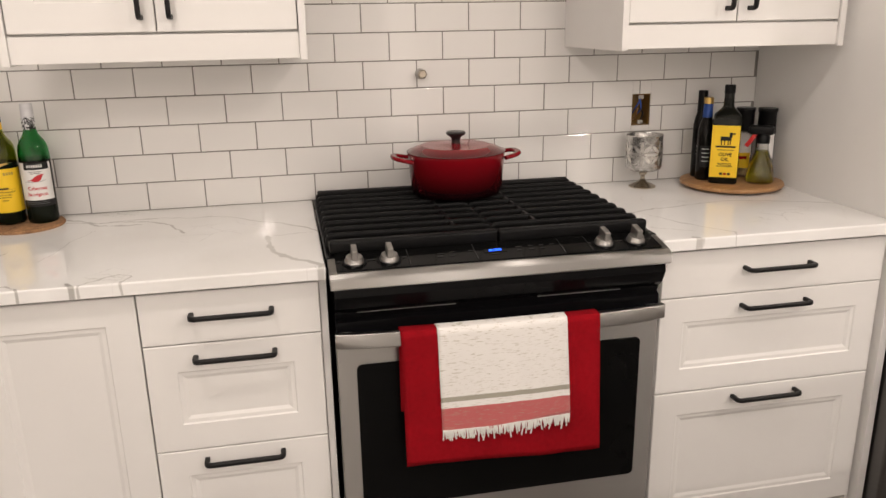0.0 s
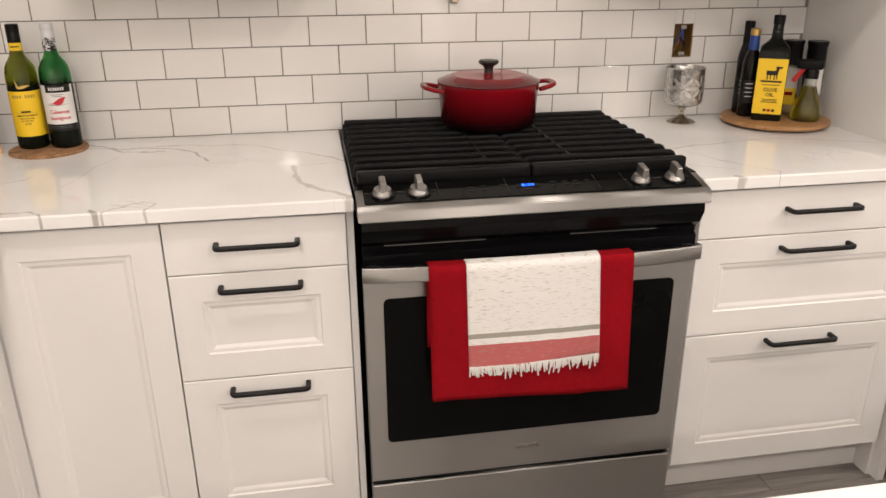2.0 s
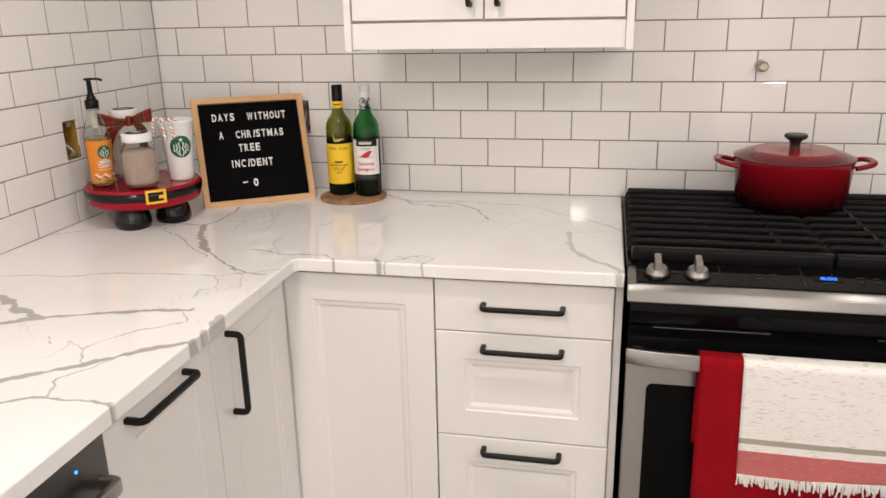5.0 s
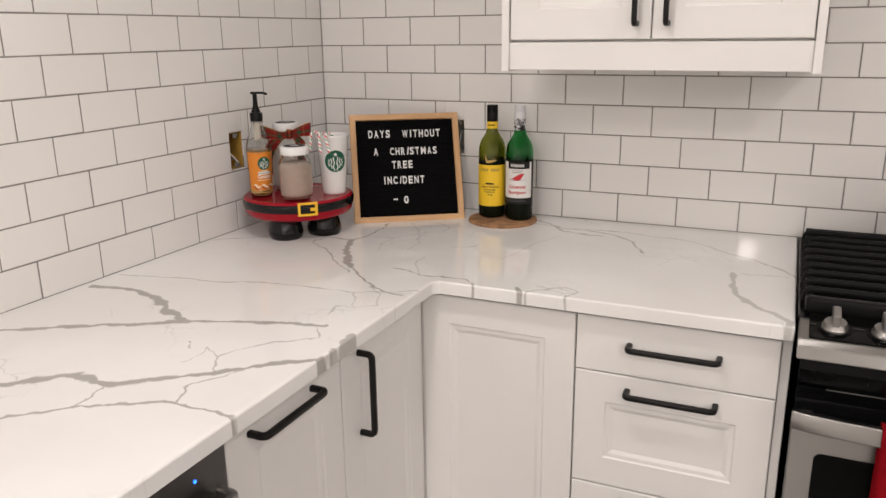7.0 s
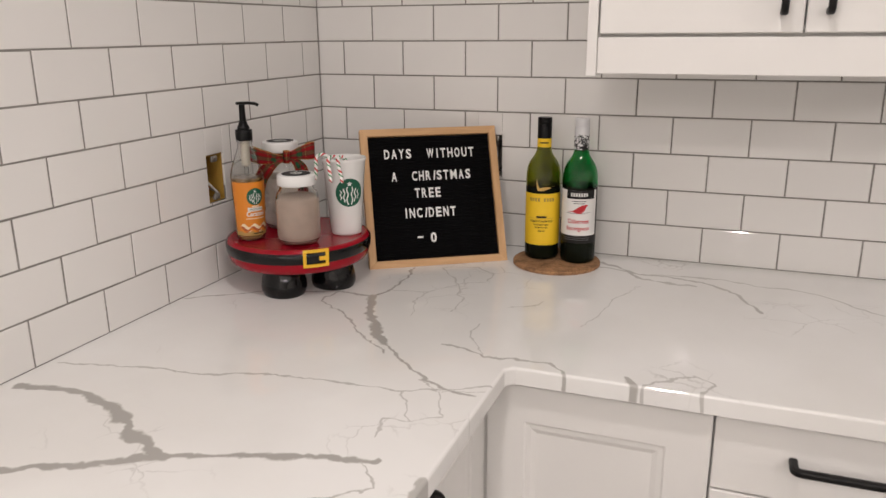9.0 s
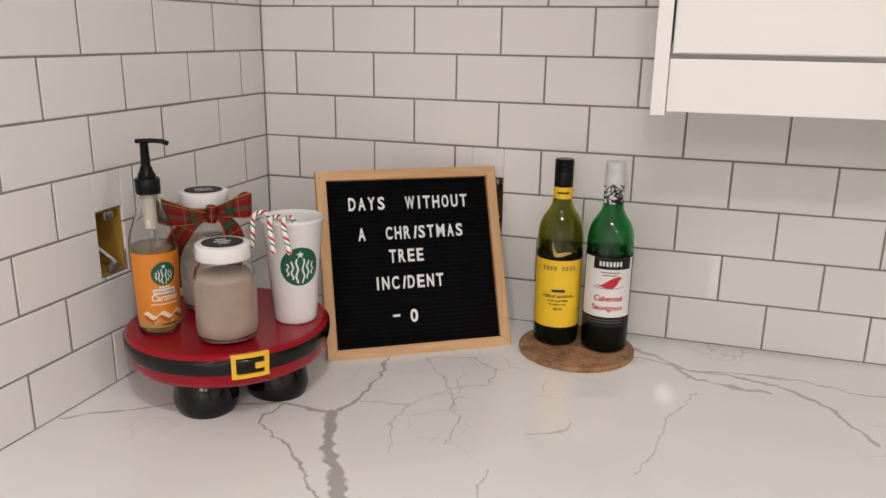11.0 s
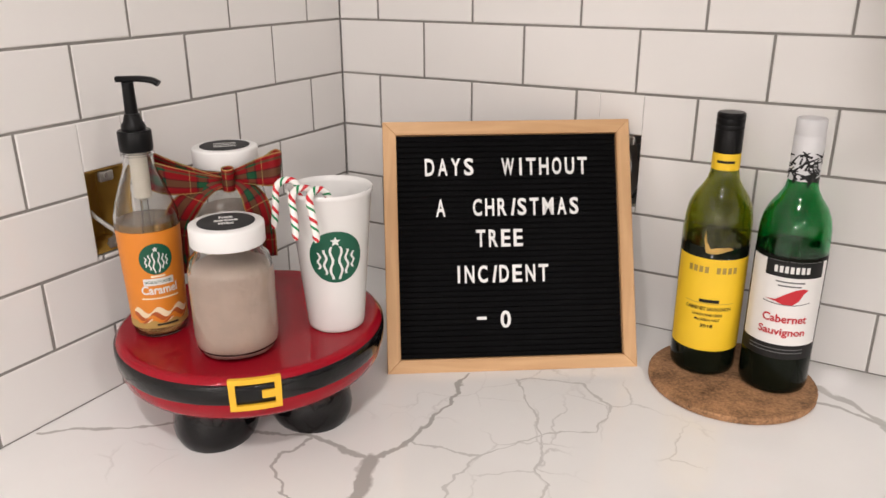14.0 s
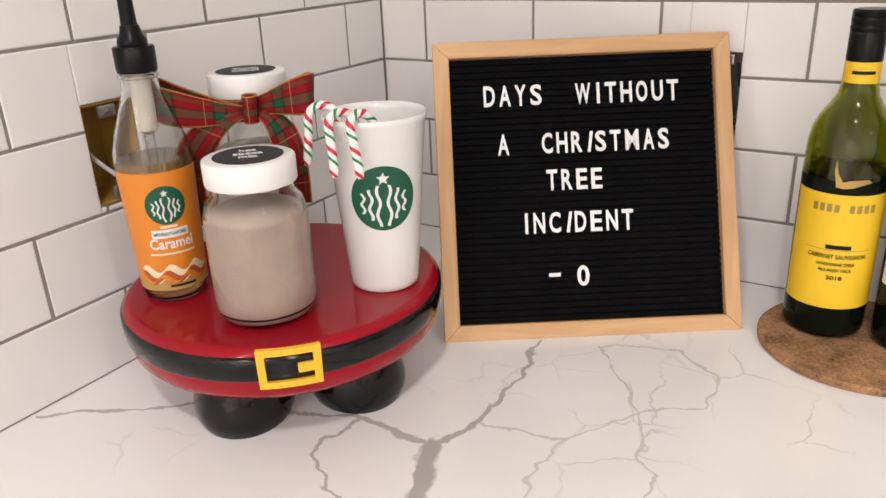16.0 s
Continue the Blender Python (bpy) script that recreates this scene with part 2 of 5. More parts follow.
# ---- builders ----
def thing(name, label, category, at=(0, 0, 0), rz=0.0, group="", kind=""):
    ob = new(name)
    ob.matrix_basis = pose(*at, 0, 0, rz)
    return tagged(ob, label, category, group, kind)


def part(name, bm, material, parent=None, label="", smooth=False, angle=40):
    me = bpy.data.meshes.new(name)
    bmesh.ops.recalc_face_normals(bm, faces=bm.faces)
    bm.to_mesh(me)
    bm.free()
    me.materials.append(material)
    if smooth:
        for p in me.polygons:
            p.use_smooth = True
        me.set_sharp_from_angle(angle=radians(angle))
    ob = new(name, me)
    if parent:
        ob.parent = parent
    if label:
        tagged(ob, label)
    return ob


def box(bm, x0, x1, y0, y1, z0, z1, bevel=0.0, seg=2):
    r = bmesh.ops.create_cube(bm, size=1)
    bmesh.ops.transform(bm, verts=r["verts"], matrix=Matrix.Translation(((x0 + x1) / 2, (y0 + y1) / 2, (z0 + z1) / 2))
                        @ Matrix.Diagonal((x1 - x0, y1 - y0, z1 - z0, 1)))
    if bevel:
        ed = list({e for v in r["verts"] for e in v.link_edges})
        bmesh.ops.bevel(bm, geom=ed, offset=bevel, segments=seg, affect="EDGES", profile=0.5)
    return bm


def boxed(*a, **k):
    return box(bmesh.new(), *a, **k)


def lathe(profile, seg=48, centre=(0, 0, 0), bm=None, closed=False):
    """Turn a profile of (radius, height) about the upright axis."""
    bm = bm or bmesh.new()
    c = Vector(centre)
    rings = []
    for r, z in profile:
        if r < 1e-6:
            rings.append([bm.verts.new(c + Vector((0, 0, z)))])
        else:
            rings.append([bm.verts.new(c + Vector((r * math.cos(2 * math.pi * i / seg), r * math.sin(2 * math.pi * i / seg), z))) for i in range(seg)])
    pairs = list(zip(rings, rings[1:]))
    if closed:
        pairs.append((rings[-1], rings[0]))
    for a, b in pairs:
        for i in range(seg):
            j = (i + 1) % seg
            f = [a[0]] if len(a) == 1 else [a[i], a[j]]
            f += [b[0]] if len(b) == 1 else [b[j], b[i]]
            if len(f) > 2:
                bm.faces.new(f)
    return bm


def sweep(pts, ring, bm=None, up=(0, 0, 1), scales=None, cap=True):
    """Carry the outline ring of (side, up) pairs along the line pts."""
    bm = bm or bmesh.new()
    pts = [Vector(p) for p in pts]
    rows = []
    side = None
    for i, p in enumerate(pts):
        d = (pts[min(i + 1, len(pts) - 1)] - pts[max(i - 1, 0)]).normalized()
        if side is None:
            side = d.cross(Vector(up))
            if side.length < 1e-4:
                side = d.cross(Vector((1, 0, 0)))
        side = (side - d * side.dot(d)).normalized()
        top = side.cross(d)
        s = scales[i] if scales else 1
        rows.append([bm.verts.new(p + side * a * s + top * b * s) for a, b in ring])
    n = len(ring)
    for a, b in zip(rows, rows[1:]):
        for i in range(n):
            bm.faces.new((a[i], a[(i + 1) % n], b[(i + 1) % n], b[i]))
    if cap:
        bm.faces.new(rows[0])
        bm.faces.new(rows[-1][::-1])
    return bm


def circle(r, n=12):
    return [(r * math.cos(2 * math.pi * i / n), r * math.sin(2 * math.pi * i / n)) for i in range(n)]


def rounded(w, h, r, n=3):
    out = []
    for cx, cy, a0 in ((w / 2 - r, h / 2 - r, 0), (-w / 2 + r, h / 2 - r, 90), (-w / 2 + r, -h / 2 + r, 180), (w / 2 - r, -h / 2 + r, 270)):
        for i in range(n + 1):
            a = radians(a0 + 90 * i / n)
            out.append((cx + r * math.cos(a), cy + r * math.sin(a)))
    return out


def arc(pts, r, n=5):
    """Round the inner corners of a polyline."""
    pts = [Vector(p) for p in pts]
    out = [pts[0]]
    for a, b, c in zip(pts, pts[1:], pts[2:]):
        u, v = (a - b).normalized(), (c - b).normalized()
        p, q = b + u * r, b + v * r
        for i in range(n + 1):
            t = i / n
            out.append(p * (1 - t) ** 2 + b * 2 * t * (1 - t) + q * t * t)
    return out + [pts[-1]]


def slab(outline, z0, z1, bevel=0.0, seg=3):
    """An upright prism over a plan outline."""
    bm = bmesh.new()
    f = bm.faces.new([bm.verts.new((x, y, z0)) for x, y in outline])
    r = bmesh.ops.extrude_face_region(bm, geom=[f])
    top = [v for v in r["geom"] if isinstance(v, bmesh.types.BMVert)]
    bmesh.ops.translate(bm, verts=top, vec=(0, 0, z1 - z0))
    if bevel:
        ts = set(top)
        ed = [e for e in bm.edges if all(v in ts for v in e.verts)]
        ed += [e for e in bm.edges if len([v for v in e.verts if v in ts]) == 1]
        bmesh.ops.bevel(bm, geom=ed, offset=bevel, segments=seg, affect="EDGES", profile=0.5)
    return bm


def cut(rect, holes):
    """What is left of a rectangle (a0, b0, a1, b1) without the holes, as rectangles."""
    left = [rect]
    for h in holes:
        nxt = []
        for a0, b0, a1, b1 in left:
            if h[0] >= a1 or h[2] <= a0 or h[1] >= b1 or h[3] <= b0:
                nxt.append((a0, b0, a1, b1))
                continue
            if h[0] > a0:
                nxt.append((a0, b0, h[0], b1))
            if h[2] < a1:
                nxt.append((h[2], b0, a1, b1))
            m0, m1 = max(a0, h[0]), min(a1, h[2])
            if h[1] > b0:
                nxt.append((m0, b0, m1, h[1]))
            if h[3] < b1:
                nxt.append((m0, h[3], m1, b1))
        left = nxt
    return left


# ---- the room ----
WX, PX = -1.376, 1.397          # left wall; tall panel beside the fridge
R, CT = 0.078, 0.906          # tile row, worktop height
BACK_HOLES = [(-0.968, 1.071, -0.911, 1.166), (0.980, 1.081, 1.040, 1.177)]
LEFT_HOLES = [(-0.461, 1.068, -0.407, 1.164)]


def wall(name, rects, axis, w0, w1, label):
    bm = bmesh.new()
    for a0, b0, a1, b1 in rects:
        if axis == "y":
            box(bm, a0, a1, w0, w1, b0, b1)
        else:
            box(bm, w0, w1, a0, a1, b0, b1)
    return tagged(part(name, bm, PAINT), label, "wall", kind="structure")


wall_north = wall("wall_north", cut((WX - 0.15, 0, 3.6, CEIL), BACK_HOLES), "y", 0.009, 0.15, "white painted kitchen wall with subway tile backsplash")
wall_west = wall("wall_west", cut((-6.5, 0, 0.009, CEIL), LEFT_HOLES), "x", WX - 0.15, WX - 0.009, "white painted side wall with subway tile backsplash")
wall("wall_east", [(-6.5, 0, 0.009, CEIL)], "x", 3.6, 3.72, "plain light painted wall across the room")
wall("wall_south", [(WX - 0.15, 0, 3.72, CEIL)], "y", -6.62, -6.5, "plain light painted wall behind the kitchen")
tagged(part("ceiling", boxed(WX - 0.15, 3.72, -6.62, 0.15, CEIL, CEIL + 0.1), CEILING), "flat white painted ceiling", "ceiling", kind="structure")
floor = tagged(part("floor", boxed(WX - 0.15, 3.72, -6.62, 0.15, -0.1, -0.006), GROUT), "grey wood-look plank floor", "floor", kind="structure")


# ---- cabinets ----
def handle(length, parent, at, upright=False):
    """A black bar pull that turns into its posts; it stands 32 mm off the front, towards -y."""
    h = length / 2
    line = arc([(-h, 0, 0), (-h, -0.030, 0), (h, -0.030, 0), (h, 0, 0)], 0.011)
    bm = sweep(line, rounded(0.0115, 0.0105, 0.003, 2), up=(0, 0, 1))
    ob = part("handle", bm, BLACK_METAL, parent, "matt black bar handle", smooth=True, angle=50)
    ob.matrix_basis = pose(*at, 0, 90 if upright else 0, 0)
    return ob


def front(name, w, h, parent, at, panel=True, frame_w=0.062):
    """A door or drawer front whose outer face looks to -y; its lower left corner is at the origin."""
    bm = bmesh.new()
    t = 0.019
    if not panel:
        box(bm, 0, w, -t, 0, 0, h, 0.0016)
    else:
        f, s = frame_w, 0.011
        loops = [(0, 0), (0, -t + 0.0016), (0.0016, -t), (f, -t), (f + 0.003, -t + 0.0025), (f + s, -t + 0.0032), (f + s + 0.008, -t + 0.0062)]
        prev = None
        first = None
        for i, y in loops:
            ring = [bm.verts.new(c) for c in ((i, y, i), (w - i, y, i), (w - i, y, h - i), (i, y, h - i))]
            if prev:
                for k in range(4):
                    bm.faces.new((prev[k], prev[(k + 1) % 4], ring[(k + 1) % 4], ring[k]))
            else:
                first = ring
            prev = ring
        bm.faces.new(prev)
        bm.faces.new(first[::-1])
    ob = part(name, bm, LACQUER, parent)
    ob.matrix_basis = pose(*at)
    return ob


def carcass(parent, w, depth, z0, z1, toe=True):
    bm = bmesh.new()
    t = 0.017
    for a in ((0, t), (w - t, w)):
        box(bm, *a, 0.002, depth, z0, z1)
    box(bm, t, w - t, 0.002, depth, z0, z0 + t)
    box(bm, t, w - t, 0.002, depth, z1 - t, z1)
    box(bm, t, w - t, depth - 0.008, depth, z0 + t, z1 - t)
    part("carcass", bm, LACQUER, parent)
    if toe:
        part("toe_kick", boxed(0, w, 0.05, 0.066, 0, z0, 0.001), LACQUER, parent)


FY, FX = -0.618, -0.764          # carcass fronts of the two runs
G = 0.0015


def drawer_unit(x0, x1, hl):
    w = x1 - x0
    c = thing("base_cabinet", "white lacquered base cabinet with three drawers and black handles", "cabinet", (x0, FY, 0), group="base cabinets")
    carcass(c, w, 0.60, 0.118, 0.872)
    hx = w / 2
    for z0, z1, panel, hz in ((0.753, 0.868, False, 0.817), (0.500, 0.750, True, 0.720), (0.120, 0.497, True, 0.472)):
        d = front("drawer_front", w - 2 * G, z1 - z0, c, (G, 0, z0), panel)
        handle(hl, d, (hx, -0.019, hz - z0))
    return c


drawer_unit(-0.4025, -0.026, 0.166)
drawer_unit(0.779, 1.386, 0.176)
for fx0, fx1 in ((-0.0255, -0.0095), (0.7665, 0.7785), (1.3865, 1.3965)):
    f = thing("filler_panel", "narrow white filler panel beside the drawers", "panel", (fx0, FY, 0))
    part("board", boxed(0, fx1 - fx0, -0.004, 0.58, 0.0, 0.875, 0.001), LACQUER, f)
c = thing("corner_cabinet", "white lacquered corner base cabinet with plain panelled door", "cabinet", (-0.7435, FY, 0), group="base cabinets")
carcass(c, 0.3405, 0.60, 0.118, 0.872)
front("door", 0.3385, 0.748, c, (0.0005, 0, 0.120), True)
f = thing("filler_panel", "narrow white corner filler between the cabinet runs", "panel", (-0.762, -0.634, 0))
part("board", boxed(0, 0.0235, 0, 0.0125, 0.119, 0.872, 0.001), LACQUER, f)


def side_unit(y0, y1, upright):
    """A unit of the left run: its front looks to +x."""
    w = y1 - y0
    c = thing("base_cabinet", "white lacquered base cabinet with one panelled door and black handle", "cabinet", (FX, y0, 0), 90, group="base cabinets")
    carcass(c, w, 0.58, 0.118, 0.872)
    d = front("door", w - 2 * G, 0.748, c, (G, 0, 0.120), True)
    if upright:
        handle(0.164, d, (0.060, -0.019, 0.634), True)
    else:
        handle(0.166, d, (w / 2 - 0.020, -0.019, 0.713))
    return c


side_unit(-0.972, -0.6385, True)
side_unit(-1.287, -0.9725, False)

# dishwasher
dw = thing("dishwasher", "dark stainless dishwasher with a small blue indicator light", "dishwasher", (FX, -1.888, 0), 90)
part("body", boxed(0.003, 0.597, 0.0, 0.57, 0.10, 0.868, 0.002), ENAMEL, dw)
part("door", boxed(0.004, 0.596, -0.022, -0.001, 0.115, 0.742, 0.004), DARK_STEEL, dw)
cp = part("control_panel", boxed(0.004, 0.596, -0.026, -0.001, 0.747, 0.866, 0.004), DARK_STEEL, dw)
part("toe_plate", boxed(0.01, 0.59, 0.03, 0.045, 0.0, 0.1), ENAMEL, dw)
LED = bpy.data.materials.new("blue_led")
LED.use_nodes = True
LED.node_tree.nodes["Principled BSDF"].inputs["Base Color"].default_value = (0.02, 0.08, 0.6, 1)
LED.node_tree.nodes["Principled BSDF"].inputs["Emission Color"].default_value = (0.02, 0.16, 1.0, 1)
LED.node_tree.nodes["Principled BSDF"].inputs["Emission Strength"].default_value = 5
part("indicator_light", lathe([(0, 0), (0.0024, 0), (0.0024, -0.002), (0, -0.002)], 12), LED, cp, "glowing blue light").matrix_basis = pose(0.530, -0.0275, 0.827, 90, 0, 0)
part("handle", sweep(arc([(0.025, -0.022, 0.782), (0.025, -0.056, 0.782), (0.575, -0.056, 0.782), (0.575, -0.022, 0.782)], 0.012), rounded(0.014, 0.022, 0.004, 3)), STEEL, dw, "brushed stainless bar handle", smooth=True, angle=50)

# worktops
CB = 0.8785
tagged(part("worktop", slab([(WX - 0.005, 0.005), (-0.0095, 0.005), (-0.0095, -0.658), (-0.693, -0.658), (-0.704, -0.669), (-0.704, -2.5), (WX - 0.005, -2.5)], CB, CT, 0.004), QUARTZ, None),
       "white quartz L-shaped worktop with grey veins", "worktop")
tagged(part("worktop", slab([(0.7665, 0.005), (1.3965, 0.005), (1.3965, -0.658), (0.7665, -0.658)], CB, CT, 0.004), QUARTZ, None),
       "white quartz worktop with grey veins beside the stove", "worktop")
bm = boxed(-0.764, WX + 0.002, -2.5, -1.892, 0, 0.875)
tagged(part("base_cabinet", bm, LACQUER), "plain white base cabinet end past the dishwasher", "cabinet", group="base cabinets")

# tall panel and fridge
tagged(part("tall_panel", boxed(1.3975, 1.419, -0.652, 0.004, 0, 2.25, 0.001), LACQUER), "tall white end panel between worktop and fridge", "panel")
fr = thing("fridge", "dark stainless fridge behind the tall white panel", "fridge", (1.424, 0, 0))
part("body", boxed(0, 0.90, -0.62, -0.02, 0.02, 1.78, 0.004), DARK_STEEL, fr)
for a, b in ((0.001, 0.448), (0.452, 0.899)):
    d = part("door", boxed(a, b, -0.70, -0.625, 0.72, 1.775, 0.008), DARK_STEEL, fr)
    hx = b - 0.04 if a < 0.1 else a + 0.04
    part("handle", sweep(arc([(hx, -0.70, 0.85), (hx, -0.75, 0.85), (hx, -0.75, 1.6), (hx, -0.70, 1.6)], 0.02), circle(0.011, 10), up=(1, 0, 0)), STEEL, d, smooth=True)
part("freezer_drawer", boxed(0.001, 0.899, -0.70, -0.625, 0.06, 0.712, 0.008), DARK_STEEL, fr)


# ---- wall cabinets ----
def wall_unit(x0, x1, open_left, open_right):
    w = x1 - x0
    c = thing("wall_cabinet", "white lacquered wall cabinet with two panelled doors", "cabinet", (x0, 0, 0), group="wall cabinets")
    bm = bmesh.new()
    box(bm, 0.0165, w - 0.0165, -0.376, -0.001, 1.385, 1.402)
    box(bm, 0.0165, w - 0.0165, -0.376, -0.001, 2.17, 2.187)
    box(bm, 0.0165, w - 0.0165, -0.008, -0.001, 1.402, 2.17)
    part("carcass", bm, LACQUER, c)
    for a in (0, w - 0.016):
        part("side_panel", boxed(a, a + 0.016, -0.402, -0.001, 1.323, 2.19, 0.001), LACQUER, c)
    part("light_rail", boxed(0.0165, w - 0.0165, -0.394, -0.376, 1.327, 1.3845, 0.001), LACQUER, c)
    half = (w - 0.034) / 2
    for i in range(2):
        d = front("door", half - 2 * G, 0.796, c, (0.017 + i * half + G, -0.378, 1.390), True)
        handle(0.166, d, (half - 0.032 if i == 0 else 0.030, -0.019, 0.114), True)
    return c


wall_unit(-0.6515, -0.010, True, True)
wall_unit(0.755, 1.3745, True, False)
f = thing("filler_panel", "white filler strip between wall cabinet and tall panel", "panel", (1.375, -0.37, 0))
part("board", boxed(0, 0.0215, 0, 0.369, 1.33, 2.19, 0.001), LACQUER, f)


# ---- stove ----
def striped(name, stops, axis="Z", rough=0.8, weave=0.0, speck=0.0):
    """Bands of colour along one object axis: stops are (position, colour), each holding to the next."""
    m = mat(name, (1, 1, 1), rough, vary=0, bump=0.35, bscale=900)
    nt = m.node_tree
    b = nt.nodes["Principled BSDF"]
    co = [n for n in nt.nodes if n.type == "TEX_COORD"][0]
    sp = nt.nodes.new("ShaderNodeSeparateXYZ")
    nt.links.new(co.outputs["Object"], sp.inputs[0])
    r = nt.nodes.new("ShaderNodeValToRGB")
    r.color_ramp.interpolation = "CONSTANT"
    for i, (p, c) in enumerate(stops):
        e = r.color_ramp.elements[i] if i < 2 else r.color_ramp.elements.new(p)
        e.position, e.color = p, (*c, 1)
    nt.links.new(sp.outputs[axis], r.inputs[0])
    out = r.outputs[0]
    if speck:
        mp = nt.nodes.new("ShaderNodeMapping")
        mp.inputs["Scale"].default_value = (60, 60, 420)
        nt.links.new(co.outputs["Object"], mp.inputs[0])
        n = nt.nodes.new("ShaderNodeTexNoise")
        n.inputs["Scale"].default_value, n.inputs["Detail"].default_value = 1.0, 3
        nt.links.new(mp.outputs[0], n.inputs["Vector"])
        mr = nt.nodes.new("ShaderNodeMapRange")
        for i, v in ((1, 0.57), (2, 0.68), (3, 0.0), (4, speck)):
            mr.inputs[i].default_value = v
        nt.links.new(n.outputs["Fac"], mr.inputs[0])
        mx = nt.nodes.new("ShaderNodeMix")
        mx.data_type = "RGBA"
        nt.links.new(mr.outputs[0], mx.inputs[0])
        nt.links.new(out, mx.inputs[6])
        mx.inputs[7].default_value = (0.38, 0.34, 0.24, 1)
        out = mx.outputs[2]
    nt.links.new(out, b.inputs["Base Color"])
    b.inputs["Sheen Weight"].default_value = 0.3
    return m


def glow(name, colour, strength):
    m = bpy.data.materials.new(name)
    m.use_nodes = True
    b = m.node_tree.nodes["Principled BSDF"]
    b.inputs["Base Color"].default_value = (*colour, 1)
    b.inputs["Emission Color"].default_value = (*colour, 1)
    b.inputs["Emission Strength"].default_value = strength
    return m


def text_mesh(s, size, extrude=0.0, align="CENTER", bold=0.022):
    cu = bpy.data.curves.new("writing", "FONT")
    cu.body, cu.size, cu.extrude, cu.align_x = s, size, extrude, align
    cu.resolution_u, cu.offset = 3, size * bold
    ob = new("writing", cu)
    me = bpy.data.meshes.new_from_object(ob.evaluated_get(bpy.context.evaluated_depsgraph_get()))
    bpy.data.objects.remove(ob)
    bpy.data.curves.remove(cu)
    return me


def writing(s, size, material, parent, m, wide=0.0, extrude=0.0002, name="writing"):
    """Flat text in the plane x, z facing -y, centred; wide sets its width."""
    me = text_mesh(s, size, extrude)
    xs = [v.co.x for v in me.vertices]
    k = wide / (max(xs) - min(xs)) if wide else 1
    mid = (max(xs) + min(xs)) / 2
    for v in me.vertices:
        v.co = ((v.co.x - mid) * k, -v.co.z, v.co.y)
    me.materials.append(material)
    ob = new(name, me)
    ob.parent = parent
    ob.matrix_basis = m
    return ob


def wrap_writing(s, size, material, parent, r, z, a, wide=0.0, taper=0.0):
    """Text laid round an upright cylinder of radius r at height z, centred at angle a (degrees)."""
    me = text_mesh(s, size)
    xs = [v.co.x for v in me.vertices]
    k = wide / (max(xs) - min(xs)) if wide else 1
    mid = (max(xs) + min(xs)) / 2
    for v in me.vertices:
        h = z + v.co.y
        rr = r + taper * v.co.y
        g = radians(a) + (v.co.x - mid) * k / rr
        v.co = (rr * math.cos(g), rr * math.sin(g), h)
    me.materials.append(material)
    ob = new("writing", me)
    ob.parent = parent
    return ob


def patch(name, profile, a0, a1, material, parent, label="", n=20):
    """A paper label on a turned thing: profile of (radius, height), between two angles in degrees."""
    bm = bmesh.new()
    rows = [[bm.verts.new((r * math.cos(radians(a0 + (a1 - a0) * i / n)), r * math.sin(radians(a0 + (a1 - a0) * i / n)), z)) for i in range(n + 1)] for r, z in profile]
    for p, q in zip(rows, rows[1:]):
        for i in range(n):
            bm.faces.new((p[i], p[i + 1], q[i + 1], q[i]))
    return part(name, bm, material, parent, label, smooth=True)


def badge(outline, r, z, a, material, parent, name="mark", taper=0.0):
    """A flat plain shape bent round a cylinder: outline of (across, up)."""
    bm = bmesh.new()
    bm.faces.new([bm.verts.new((x, y, 0)) for x, y in outline])
    x0, x1 = min(x for x, y in outline), max(x for x, y in outline)
    n = int((x1 - x0) / (r * 0.16))
    for i in range(1, n + 1):
        cut = x0 + (x1 - x0) * i / (n + 1)
        bmesh.ops.bisect_plane(bm, geom=bm.verts[:] + bm.edges[:] + bm.faces[:], plane_co=(cut, 0, 0), plane_no=(1, 0, 0))
    for v in bm.verts:
        x, y = v.co.x, v.co.y
        rr = r + taper * y
        v.co = (rr * math.cos(radians(a) + x / rr), rr * math.sin(radians(a) + x / rr), z + y)
    bmesh.ops.triangulate(bm, faces=bm.faces)
    return part(name, bm, material, parent)


STOVE_PRINT = mat("dim_grey_print", (0.03, 0.03, 0.03), 0.5, vary=0.1)
WHITE_PRINT = mat("white_print", (0.72, 0.72, 0.70), 0.5, vary=0.03)
GREY_PRINT = mat("grey_print", (0.12, 0.12, 0.12), 0.5, vary=0.05)
BLUE_DIGITS = glow("blue_display", (0.01, 0.10, 1.0), 4.0)

st = thing("stove", "stainless and black slide-in gas stove with towels on its door handle", "stove")
SW = 0.760
part("body", boxed(0.003, SW - 0.003, -0.628, -0.03, 0.03, 0.902, 0.002), ENAMEL, st)
bm = boxed(-0.006, SW + 0.006, -0.62, -0.028, 0.907, 0.914, 0.002)
part("cooktop", bm, ENAMEL, st, "glossy black cooktop")
# control panel: a sloping black glass in a stainless frame
pts = [(-0.610, 0.914), (-0.690, 0.897), (-0.701, 0.889), (-0.704, 0.868), (-0.698, 0.864), (-0.61, 0.866)]


def prism(outline, x0, x1, bm=None, bevel=0.0):
    """An outline of (y, z) carried along x."""
    bm = bm or bmesh.new()
    a = [bm.verts.new((x0, y, z)) for y, z in outline]
    b = [bm.verts.new((x1, y, z)) for y, z in outline]
    bm.faces.new(a)
    bm.faces.new(b[::-1])
    n = len(outline)
    for i in range(n):
        bm.faces.new((a[i], a[(i + 1) % n], b[(i + 1) % n], b[i]))
    if bevel:
        bmesh.ops.bevel(bm, geom=bm.edges[:], offset=bevel, segments=2, affect="EDGES")
    return bm


